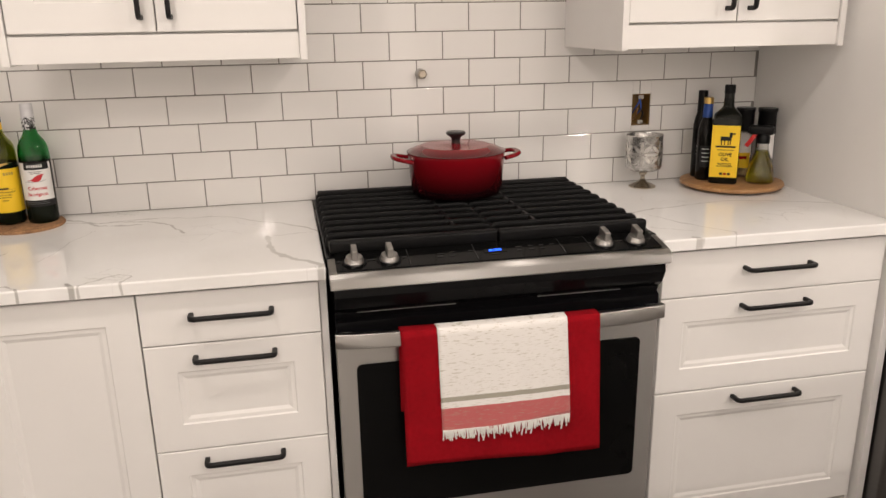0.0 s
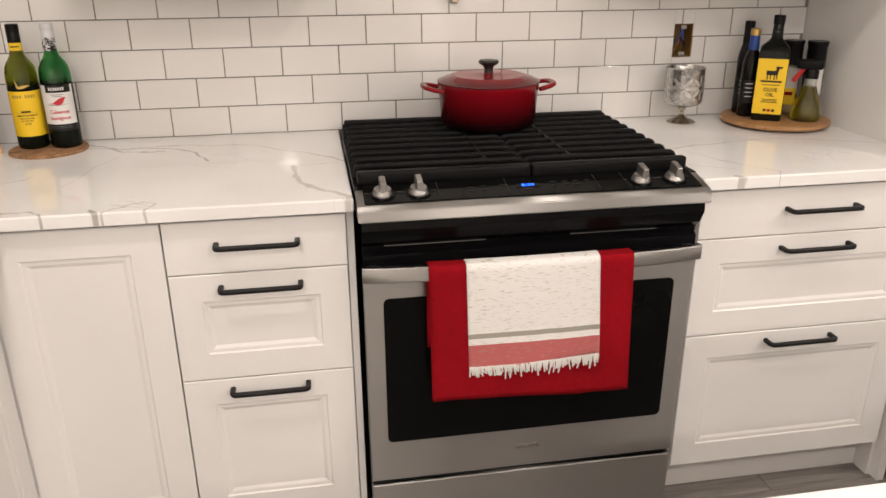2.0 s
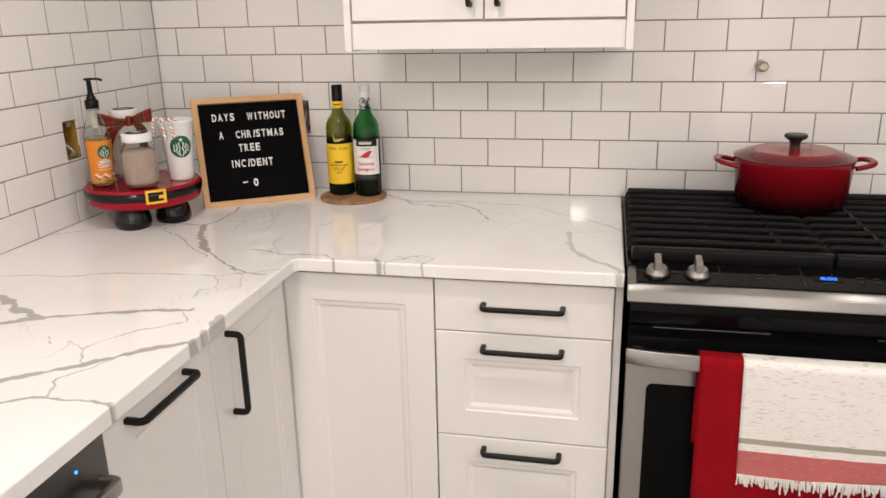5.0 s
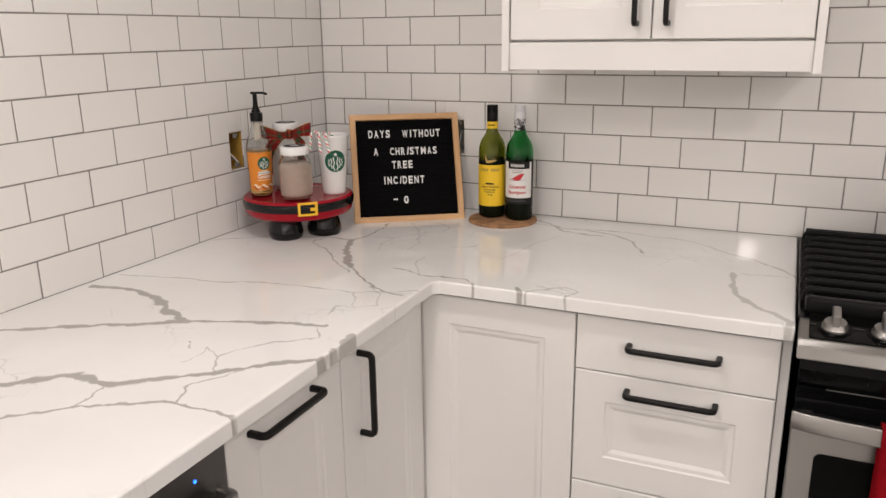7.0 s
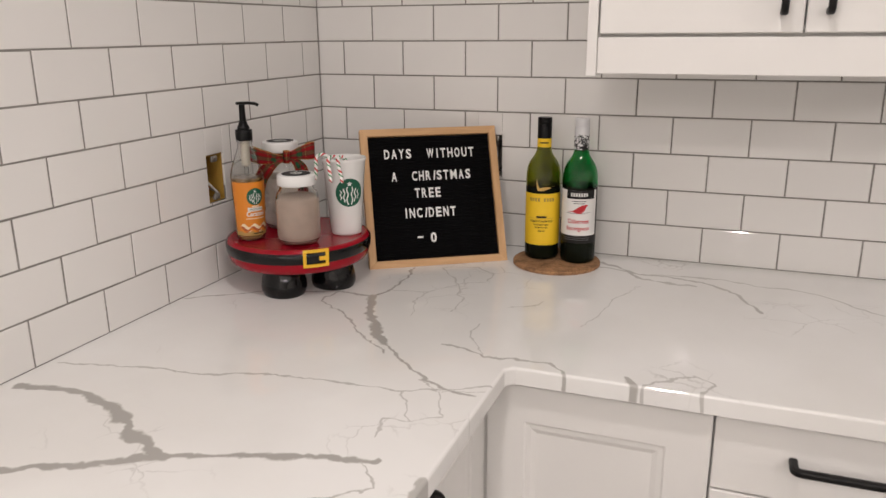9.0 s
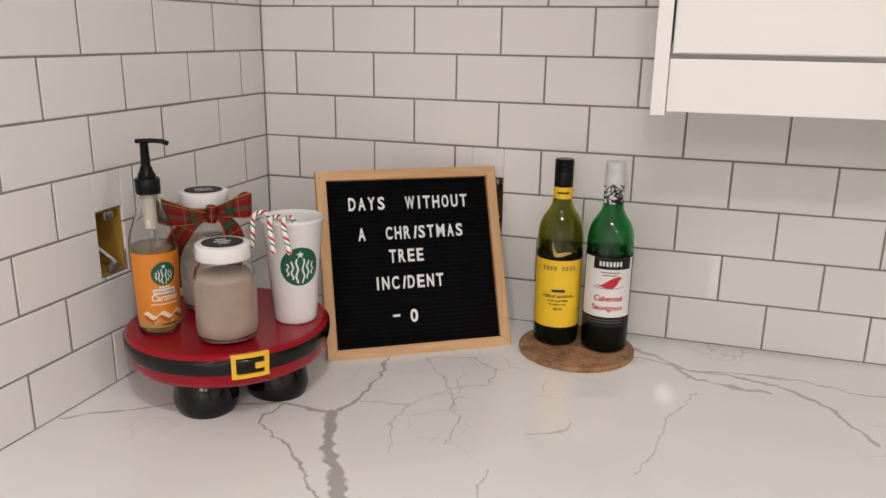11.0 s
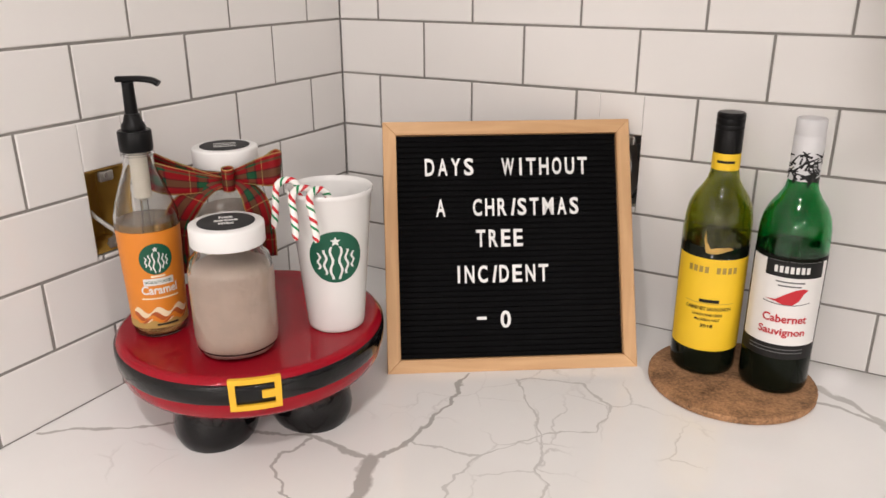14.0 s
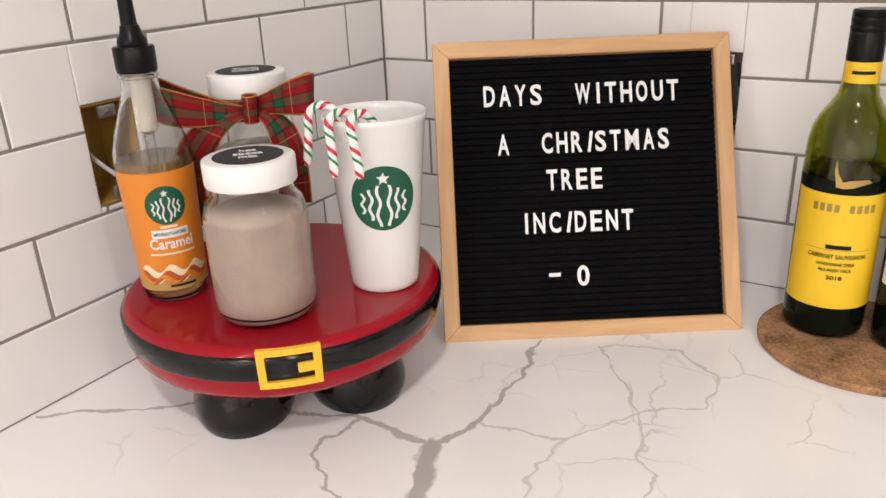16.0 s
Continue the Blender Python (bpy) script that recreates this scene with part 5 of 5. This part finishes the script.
def jar(at, rz, r, h, fill, stuff, label, tall):
    j = thing("glass_jar", label, "jar", at, rz, group="glass jars")
    o = [(0, 0), (r - 0.014, 0), (r - 0.006, 0.0025), (r - 0.0012, 0.010), (r, 0.021), (r, h * 0.64), (r - 0.003, h * 0.735), (r - 0.0085, h * 0.785), (r - 0.009, h - 0.008)]
    inn = [(max(x - 0.0028, 0), z + (0.005 if z < 0.005 else 0)) for x, z in o[::-1] if x > 0] + [(0, 0.005)]
    part("glass", lathe(o + inn, 56), CLEAR, j, smooth=True, angle=60)
    c = [(0, 0.0055), (r - 0.014, 0.0056), (r - 0.0075, 0.007), (r - 0.0032, 0.012), (r - 0.0022, 0.022), (r - 0.0022, min(fill, h * 0.64))]
    if fill > h * 0.70:
        c.append((r - 0.0066, fill))
    else:
        c.append((r - 0.006, fill + 0.002))
    c.append((0, fill + 0.004))
    part("filling", lathe(c, 48), stuff, j, smooth=True, angle=60)
    rl = r - 0.0052
    bm = lathe([(0, h - 0.001), (rl - 0.002, h - 0.001), (rl - 0.0005, h - 0.0018), (rl, h - 0.0035), (rl, h - 0.0200), (rl - 0.0006, h - 0.021), (rl - 0.0035, h - 0.021), (rl - 0.0035, h - 0.006), (0, h - 0.006)], 64)
    ld = part("lid", bm, LID_WHITE, j, "white screw lid", smooth=True, angle=50)
    part("label", lathe([(0, h - 0.0006), (rl * 0.76, h - 0.0006), (rl * 0.76, h - 0.0003), (0, h - 0.0003)], 48), CHALK, ld, "round black chalkboard label")
    return j, ld, h


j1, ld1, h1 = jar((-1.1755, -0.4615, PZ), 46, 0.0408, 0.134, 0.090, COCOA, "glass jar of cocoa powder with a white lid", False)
for i, s in enumerate(("hot", "cocoa", "mix")):
    writing(s, 0.0095, WHITE_PRINT, ld1, pose(0.000, 0.0085 - i * 0.0095, h1 + 0.0002, -90, 0, 0), 0)
j2, ld2, h2 = jar((-1.2705, -0.3605, PZ), 46, 0.0405, 0.178, 0.105, MARSH, "tall glass jar of marshmallows with a tartan bow", True)
for i in range(3):
    part("small_print", boxed(-0.012, 0.012, -0.001, 0.001, 0, 0.0002), WHITE_PRINT, ld2).matrix_basis = pose(0, 0.008 - 0.008 * i, h2 - 0.0002)
bm = bmesh.new()
for i in range(46):
    a, z = random.uniform(0, 6.28), random.uniform(0.016, 0.098)
    r_ = 0.0345
    mm = Matrix.Translation((r_ * math.cos(a), r_ * math.sin(a), z)) @ Euler((random.random() * 3, random.random() * 3, 0)).to_matrix().to_4x4()
    rr = bmesh.ops.create_cone(bm, segments=8, radius1=0.0055, radius2=0.0055, depth=0.010, cap_ends=True)
    bmesh.ops.transform(bm, verts=rr["verts"], matrix=mm)
tagged(part("marshmallows", bm, MARSH, j2, "small white marshmallows", smooth=True, angle=60), kind="stuff")


# ---- tartan bow ----
def uv_material(name, rough, build):
    m = mat(name, (1, 1, 1), rough, vary=0)
    nt_ = m.node_tree
    uv = nt_.nodes.new("ShaderNodeUVMap")
    sp_ = nt_.nodes.new("ShaderNodeSeparateXYZ")
    nt_.links.new(uv.outputs[0], sp_.inputs[0])
    build(nt_, sp_, nt_.nodes["Principled BSDF"])
    return m


def math_node(nt_, op, a, b=None):
    n_ = nt_.nodes.new("ShaderNodeMath")
    n_.operation = op
    for i, v in enumerate((a, b)):
        if v is None:
            continue
        if isinstance(v, (int, float)):
            n_.inputs[i].default_value = v
        else:
            nt_.links.new(v, n_.inputs[i])
    return n_.outputs[0]


def stripe_ramp(nt_, fac, stops):
    r_ = nt_.nodes.new("ShaderNodeValToRGB")
    r_.color_ramp.interpolation = "CONSTANT"
    for i, (p_, c_) in enumerate(stops):
        e = r_.color_ramp.elements[i] if i < 2 else r_.color_ramp.elements.new(p_)
        e.position, e.color = p_, (*c_, 1)
    nt_.links.new(fac, r_.inputs[0])
    return r_.outputs[0]


TR, TG, TK, TY = (0.21, 0.005, 0.008), (0.012, 0.075, 0.030), (0.012, 0.012, 0.014), (0.50, 0.36, 0.12)


def tartan(nt_, sp_, b_):
    across = stripe_ramp(nt_, sp_.outputs["Y"], ((0.0, TY), (0.045, TR), (0.24, TK), (0.29, TG), (0.52, TK), (0.57, TR), (0.78, TG), (0.86, TR), (0.955, TY)))
    fr_ = math_node(nt_, "FRACT", math_node(nt_, "MULTIPLY", sp_.outputs["X"], 22.0))
    along = stripe_ramp(nt_, fr_, ((0.0, TR), (0.36, TK), (0.41, TG), (0.60, TK), (0.65, TR), (0.80, TY), (0.815, TR)))
    mx_ = nt_.nodes.new("ShaderNodeMix")
    mx_.data_type = "RGBA"
    mx_.inputs[0].default_value = 0.45
    nt_.links.new(across, mx_.inputs[6])
    nt_.links.new(along, mx_.inputs[7])
    nt_.links.new(mx_.outputs[2], b_.inputs["Base Color"])


TARTAN = uv_material("tartan_ribbon", 0.6, tartan)
TARTAN.node_tree.nodes["Principled BSDF"].inputs["Specular IOR Level"].default_value = 0.15


def ribbon(name, centre, across, parent, width=0.034, thick=0.0008):
    """A cloth band along centre; across gives the band's cross direction at each point."""
    bm = bmesh.new()
    uvl = bm.loops.layers.uv.new("uv")
    rows, us = [], [0.0]
    for i, c_ in enumerate(centre):
        c_ = Vector(c_)
        if i:
            us.append(us[-1] + (c_ - Vector(centre[i - 1])).length)
        a_ = Vector(across[i])
        rows.append([bm.verts.new(c_ + a_ * width * (k / 6 - 0.5) * 1.0) for k in range(7)])
    for i in range(len(rows) - 1):
        for k in range(6):
            f_ = bm.faces.new((rows[i][k], rows[i + 1][k], rows[i + 1][k + 1], rows[i][k + 1]))
            for lp, (uu, vv) in zip(f_.loops, ((us[i], k / 6), (us[i + 1], k / 6), (us[i + 1], (k + 1) / 6), (us[i], (k + 1) / 6))):
                lp[uvl].uv = (uu, vv)
    ob = part(name, bm, TARTAN, parent, smooth=True, angle=80)
    so = ob.modifiers.new("thick", "SOLIDIFY")
    so.thickness = thick
    return ob


bow = thing("ribbon_bow", "red and green tartan bow tied round the jar neck", "bow", (-1.2705, -0.3605, PZ), 46)
nz_ = 0.149
ring = [(0.0345 * math.cos(2 * math.pi * i / 32), 0.0345 * math.sin(2 * math.pi * i / 32), nz_) for i in range(33)]
ribbon("band", ring, [(0, 0, 1)] * 33, bow, 0.014)
for s, reach, tip, puff, wide in ((-1, 0.080, 0.016, 0.025, 0.032), (1, 0.052, 0.015, 0.027, 0.034)):
    # an uneven loop: out in front, round the fold and back behind
    loop, acr = [], []
    for i in range(33):
        t = i / 32
        out = math.sin(math.pi * t) ** 0.75
        x = s * (0.004 + reach * out)
        y = -0.044 - puff * math.sin(2 * math.pi * t) * (0.55 + 0.45 * out)
        z = nz_ + tip * out ** 1.3 + 0.004 * math.sin(5 * t + s)
        loop.append((x, y, z))
        near = min(t, 1 - t) * 2
        full = 0.40 + 0.60 * math.sin(math.pi * 0.82 * near ** 0.9)
        acr.append(Vector((s * (0.10 - 0.22 * (1 - out)), 0.30 * math.sin(2 * math.pi * t) + 0.12 * math.sin(t * 21), 1.0)).normalized() * full)
    ribbon("loop", loop, acr, bow, wide)
for s, sway, drop, wide in ((-1, 0.058, 0.100, 0.032), (1, 0.027, 0.090, 0.027)):
    # a tail that arches out and hangs with a twist
    tail, acr = [], []
    for i in range(21):
        t = i / 20
        tail.append((s * (0.005 + sway * math.sin(1.75 * t ** 0.8)), -0.046 - 0.015 * math.sin(math.pi * t) + 0.008 * t, nz_ - 0.001 - drop * t ** 1.55))
        acr.append(Vector((1.0, 0.5 * math.sin(t * 4.5 + s), s * (0.75 - 0.7 * t))).normalized() * (0.40 + 0.60 * min(1, t * 2.6)))
    ribbon("tail", tail, acr, bow, wide)
kn = [(0.011 * math.cos(a) * 0.6, -0.047 + 0.010 * math.sin(a), nz_ + 0.002) for a in [2 * math.pi * i / 16 for i in range(17)]]
ribbon("knot", kn, [(0, 0, 1)] * 17, bow, 0.024)

# ---- syrup bottle with pump ----
SYRUP = mat("caramel_syrup", (0.80, 0.50, 0.20), 0.05, vary=0.03, trans=0.85, ior=1.42)
ORANGE = mat("orange_label", (0.66, 0.22, 0.02), 0.4, vary=0.04)
CREAM = mat("cream_print", (0.80, 0.66, 0.45), 0.5)
RUST = mat("rust_print", (0.40, 0.09, 0.02), 0.5)
GREEN = mat("dark_green_print", (0.005, 0.085, 0.045), 0.45, vary=0.05)
sb = thing("syrup_bottle", "clear bottle of caramel syrup with orange label and black pump", "bottle", (-1.2800, -0.4675, PZ), 52)
bo = [(0, 0), (0.024, 0), (0.0265, 0.003), (0.0275, 0.010), (0.0312, 0.118), (0.0310, 0.128), (0.0272, 0.143), (0.0205, 0.162), (0.0150, 0.176), (0.0140, 0.187), (0.0160, 0.188), (0.0160, 0.190), (0.0138, 0.191), (0.0138, 0.200)]
bi = [(max(r - 0.0016, 0), z + (0.003 if z < 0.004 else 0)) for r, z in bo[::-1] if r > 0] + [(0, 0.003)]
part("glass_body", lathe(bo + bi, 48), CLEAR, sb, smooth=True, angle=60)
part("syrup", lathe([(0, 0.0035), (0.0240, 0.0045), (0.0263, 0.011), (0.0300, 0.118), (0.0298, 0.1225), (0, 0.1225)], 40), SYRUP, sb, "amber caramel syrup", smooth=True, angle=60)
part("dip_tube", lathe([(0.004, 0.02), (0.004, 0.190), (0.0032, 0.190), (0.0032, 0.02)], 12, closed=True), CLEAR, sb, smooth=True)
part("pump_barrel", lathe([(0, 0.140), (0.0085, 0.145), (0.0085, 0.193), (0, 0.193)], 20), mat("cloudy_plastic", (0.72, 0.66, 0.56), 0.4, vary=0.03), sb, smooth=True)
part("collar", lathe([(0, 0.2005), (0.0138, 0.2005), (0.0138, 0.192), (0.0155, 0.192), (0.0160, 0.195), (0.0160, 0.211), (0.0152, 0.2122), (0.0112, 0.2126), (0.0116, 0.2150), (0.0106, 0.2185), (0.0090, 0.2205), (0.0070, 0.228), (0, 0.228)], 32), BLACK_PLASTIC, sb, "black screw collar", smooth=True, angle=40)
pm = bmesh.new()
lathe([(0, 0.227), (0.0062, 0.227), (0.0054, 0.258), (0, 0.258)], 20, bm=pm)
sweep(arc([(-0.009, 0.0045, 0.2605), (0.010, -0.005, 0.2612), (0.022, -0.011, 0.2600), (0.0275, -0.0135, 0.2565)], 0.004, 3), rounded(0.0088, 0.0056, 0.0026, 3), pm, scales=None)
part("pump", pm, BLACK_PLASTIC, sb, "black pump head", smooth=True, angle=50)
TP = 0.0037 / 0.108
lr = lambda z: 0.0275 + (z - 0.010) * TP + 0.0004
lab = patch("label", [(lr(0.012), 0.012), (lr(0.116), 0.116)], -172, -8, ORANGE, sb, "orange printed label", 30)
FA = -84


def disc(r, n=40):
    return [(r * math.cos(2 * math.pi * i / n), r * math.sin(2 * math.pi * i / n)) for i in range(n)]


def star(r):
    return [((r if i % 2 == 0 else r * 0.45) * math.cos(math.pi / 2 + math.pi * i / 5), (r if i % 2 == 0 else r * 0.45) * math.sin(math.pi / 2 + math.pi * i / 5)) for i in range(10)]


def emblem(r, radius, z, a, parent, taper):
    """A plain green disc with white wavy bars and a star."""
    g_ = badge(disc(r), radius, z, a, GREEN, parent, "green_disc", taper)
    up = radius + 0.0003
    badge([(x, y + r * 0.62) for x, y in star(r * 0.2)], up, z, a, WHITE_PRINT, g_, "star", taper)
    for s in (-1, 1):
        for k in range(3):
            x0 = s * r * (0.16 + 0.23 * k)
            top, low = r * (0.42 - 0.12 * k), -r * (0.86 - 0.20 * k)
            left, right = [], []
            for i in range(13):
                t = i / 12
                y = top + (low - top) * t
                x = x0 + s * r * 0.05 * math.sin(t * 11 + k)
                left.append((x - r * 0.045, y))
                right.append((x + r * 0.045, y))
            badge(left + right[::-1], up, z, a, WHITE_PRINT, g_, "wave", taper)
    return g_


emblem(0.0165, lr(0.088) + 0.0004, 0.088, FA, lab, TP)
badge(bar_shape(0.030, 0.0075), lr(0.063) + 0.0003, 0.0635, FA, WHITE_PRINT, lab, "banner", TP)
wrap_writing("NATURALLY FLAVORED", 0.0042, GREEN, lab, lr(0.063) + 0.0006, 0.0621, FA, 0.027, TP)
badge(bar_shape(0.014, 0.0022), lr(0.0695) + 0.0003, 0.0695, FA, CREAM, lab, "maker_bar", TP)
wrap_writing("Caramel", 0.013, WHITE_PRINT, lab, lr(0.051) + 0.0004, 0.0505, FA, 0.036, TP)
badge(bar_shape(0.038, 0.0016), lr(0.045) + 0.0003, 0.0455, FA, CREAM, lab, "small_print", TP)
for k, (z, hh, mm) in enumerate(((0.027, 0.011, CREAM), (0.024, 0.007, RUST), (0.0225, 0.003, ORANGE))):
    up_ = [(-0.030 + 0.06 * i / 24, z + 0.0035 * math.sin(i * 0.75 + k) + hh / 2) for i in range(25)]
    dn_ = [(0.030 - 0.06 * i / 24, z + 0.0030 * math.sin((24 - i) * 0.75 + k + 0.8) - hh / 2) for i in range(25)]
    badge([(x, y - z) for x, y in up_ + dn_], lr(z) + 0.0003 * (k + 1), z, FA, mm, lab, "caramel_wave", TP)
patch("label_foot", [(lr(0.012) + 0.0003, 0.012), (lr(0.020) + 0.0003, 0.0205)], -172, -8, mat("tan_print", (0.42, 0.27, 0.08), 0.5), lab, "", 24)
badge(bar_shape(0.022, 0.0022), lr(0.016) + 0.0006, 0.016, FA + 8, BLACK_PRINT, lab, "small_print", TP)

# ---- cup with candy canes ----
CERAMIC = mat("white_glazed_ceramic", (0.74, 0.735, 0.72), 0.12, vary=0.015)
CX, CY = -1.1250, -0.3655
cup = thing("tumbler_cup", "tall white ceramic cup with a round green emblem", "cup", (CX, CY, PZ), 0)
HC = 0.152
part("body", lathe([(0, 0), (0.027, 0), (0.0292, 0.002), (0.0300, 0.006), (0.0418, HC - 0.008), (0.0434, HC - 0.005), (0.0440, HC - 0.002), (0.0430, HC), (0.0408, HC - 0.001), (0.0398, HC - 0.006), (0.0276, 0.008), (0, 0.006)], 64), CERAMIC, cup, smooth=True, angle=60)
CT_P = 0.0118 / (HC - 0.014)
emblem(0.0280, 0.0300 + (0.088 - 0.006) * CT_P + 0.0005, 0.088, -48, cup, CT_P)


def candy(nt_, sp_, b_):
    w_ = math_node(nt_, "FRACT", math_node(nt_, "ADD", math_node(nt_, "MULTIPLY", sp_.outputs["X"], 52.0), sp_.outputs["Y"]))
    c_ = stripe_ramp(nt_, w_, ((0.0, (0.80, 0.78, 0.75)), (0.28, (0.55, 0.02, 0.03)), (0.50, (0.80, 0.78, 0.75)), (0.72, (0.02, 0.22, 0.08)), (0.88, (0.80, 0.78, 0.75))))
    nt_.links.new(c_, b_.inputs["Base Color"])


CANDY = uv_material("candy_stripes", 0.18, candy)


def candy_cane(at, rz, tilt):
    """A cane hooked over the cup's rim, its long end outside: it hangs in the plane x, z."""
    line = [(-0.012, 0, -0.010)] + [(-0.0 - 0.012 * math.cos(math.pi * i / 12), 0, 0.012 * math.sin(math.pi * i / 12)) for i in range(13)] + [(0.012, 0, -0.008 - 0.0048 * k) for k in range(1, 7)]
    line = [(x + (0.002 if i > 13 else 0) * (i - 13) * 0.25, y, z) for i, (x, y, z) in enumerate(line)]
    bm = bmesh.new()
    uvl = bm.loops.layers.uv.new("uv")
    rows, us, n_ = [], [0.0], 10
    for i, p_ in enumerate(line):
        p_ = Vector(p_)
        if i:
            us.append(us[-1] + (p_ - Vector(line[i - 1])).length)
        d = (Vector(line[min(i + 1, len(line) - 1)]) - Vector(line[max(i - 1, 0)])).normalized()
        a_, b_ = Vector((0, 1, 0)), d.cross(Vector((0, 1, 0)))
        rr = 0.0037 if 0 < i < len(line) - 1 else 0.0022
        rows.append([bm.verts.new(p_ + (a_ * math.cos(2 * math.pi * k / n_) + b_ * math.sin(2 * math.pi * k / n_)) * rr) for k in range(n_)])
    for i in range(len(rows) - 1):
        for k in range(n_):
            q = (k + 1) % n_
            f_ = bm.faces.new((rows[i][k], rows[i][q], rows[i + 1][q], rows[i + 1][k]))
            for lp, (uu, vv) in zip(f_.loops, ((us[i], k / n_), (us[i], (k + 1) / n_), (us[i + 1], (k + 1) / n_), (us[i + 1], k / n_))):
                lp[uvl].uv = (uu, vv)
    bm.faces.new(rows[0])
    bm.faces.new(rows[-1][::-1])
    ob = part("candy_cane", bm, CANDY, None, smooth=True)
    ob.matrix_basis = pose(*at, 0, 0, rz) @ pose(0, 0, 0, tilt, 0, 0)
    return tagged(ob, "small red, white and green striped candy cane on the cup rim", "candy cane", "candy canes")


for ang, turn, tl in ((-142, -146, 14), (-90, -114, 16), (-66, -102, 18)):
    rim = 0.0420
    candy_cane((CX + rim * math.cos(radians(ang)), CY + rim * math.sin(radians(ang)), PZ + HC - 0.0045), turn, tl)

# ---- tiles and planks ----
def tile_run(parent, axis, lo, hi, rows, shift, holes, P):
    cache = {}
    g = 0.0014
    sheet = bmesh.new()
    for a0, b0, a1, b1 in cut((lo, CT - 0.03, hi, CT + rows * R), holes):
        if axis == "y":
            box(sheet, a0, a1, 0.001, 0.0095, b0, b1)
        else:
            box(sheet, WX - 0.0095, WX - 0.001, a0, a1, b0, b1)
    part("grout", sheet, GROUT, parent)
    for n in range(1, rows + 1):
        off = 0.0 if n % 2 else 0.5
        k0 = math.floor((lo - shift) / P) - 2
        for k in range(k0, k0 + int((hi - lo) / P) + 5):
            a0 = max(shift + (k + off) * P + g, lo + 0.0005)
            a1 = min(shift + (k + 1 + off) * P - g, hi - 0.0005)
            if a1 - a0 < 0.008:
                continue
            b0, b1 = CT + (n - 1) * R + g, CT + n * R - g
            rects = cut((a0, b0, a1, b1), holes)
            ca, cb = (a0 + a1) / 2, (b0 + b1) / 2
            whole = len(rects) == 1 and rects[0] == (a0, b0, a1, b1)
            key = (round(a1 - a0, 4),) if whole else (k, n)
            if key not in cache:
                bm = bmesh.new()
                for r in rects:
                    x0, z0, x1, z1 = r[0] - ca, r[1] - cb, r[2] - ca, r[3] - cb
                    ring0 = [bm.verts.new(q) for q in ((x0, 0.006, z0), (x1, 0.006, z0), (x1, 0.006, z1), (x0, 0.006, z1))]
                    rings = [ring0]
                    for e, y in ((0.0, 0.0010), (0.0006, 0.0003), (0.0018, 0.0)):
                        rings.append([bm.verts.new(q) for q in ((x0 + e, y, z0 + e), (x1 - e, y, z0 + e), (x1 - e, y, z1 - e), (x0 + e, y, z1 - e))])
                    for p, q in zip(rings, rings[1:]):
                        for i in range(4):
                            bm.faces.new((p[i], p[(i + 1) % 4], q[(i + 1) % 4], q[i]))
                    bm.faces.new(rings[-1])
                me = bpy.data.meshes.new("tile")
                bmesh.ops.recalc_face_normals(bm, faces=bm.faces)
                bm.to_mesh(me)
                bm.free()
                me.materials.append(TILE)
                cache[key] = me
            ob = new("tile", cache[key])
            ob.parent = parent
            t1, t2 = random.gauss(0, 0.16), random.gauss(0, 0.16)
            dy = random.uniform(0, 0.0002)
            ob.matrix_basis = pose(ca, dy, cb, t1, 0, t2) if axis == "y" else pose(WX - dy, ca, cb, 0, t1, 90 + t2)


tile_run(wall_north, "y", WX, PX, 12, 0.0015, BACK_HOLES, 0.1541)
tile_run(wall_west, "x", -2.4, -0.0008, 12, 0.0, LEFT_HOLES, 0.1514)

for i in range(16):
    x0 = -0.75 + i * 0.0
    y0 = -3.0 + i * 0.182
    for j in range(4):
        a = -1.2 + j * 1.22 + (i * 0.41) % 1.22 - 0.6
        b = a + 1.2185
        a, b = max(a, -1.35), min(b, 3.5)
        if b - a > 0.05:
            ob = part("plank", boxed((a - b) / 2, (b - a) / 2, 0, 0.1805, -0.006, 0, 0.0012, 1), FLOOR_GREY, floor)
            ob.matrix_basis = pose((a + b) / 2, y0, 0)
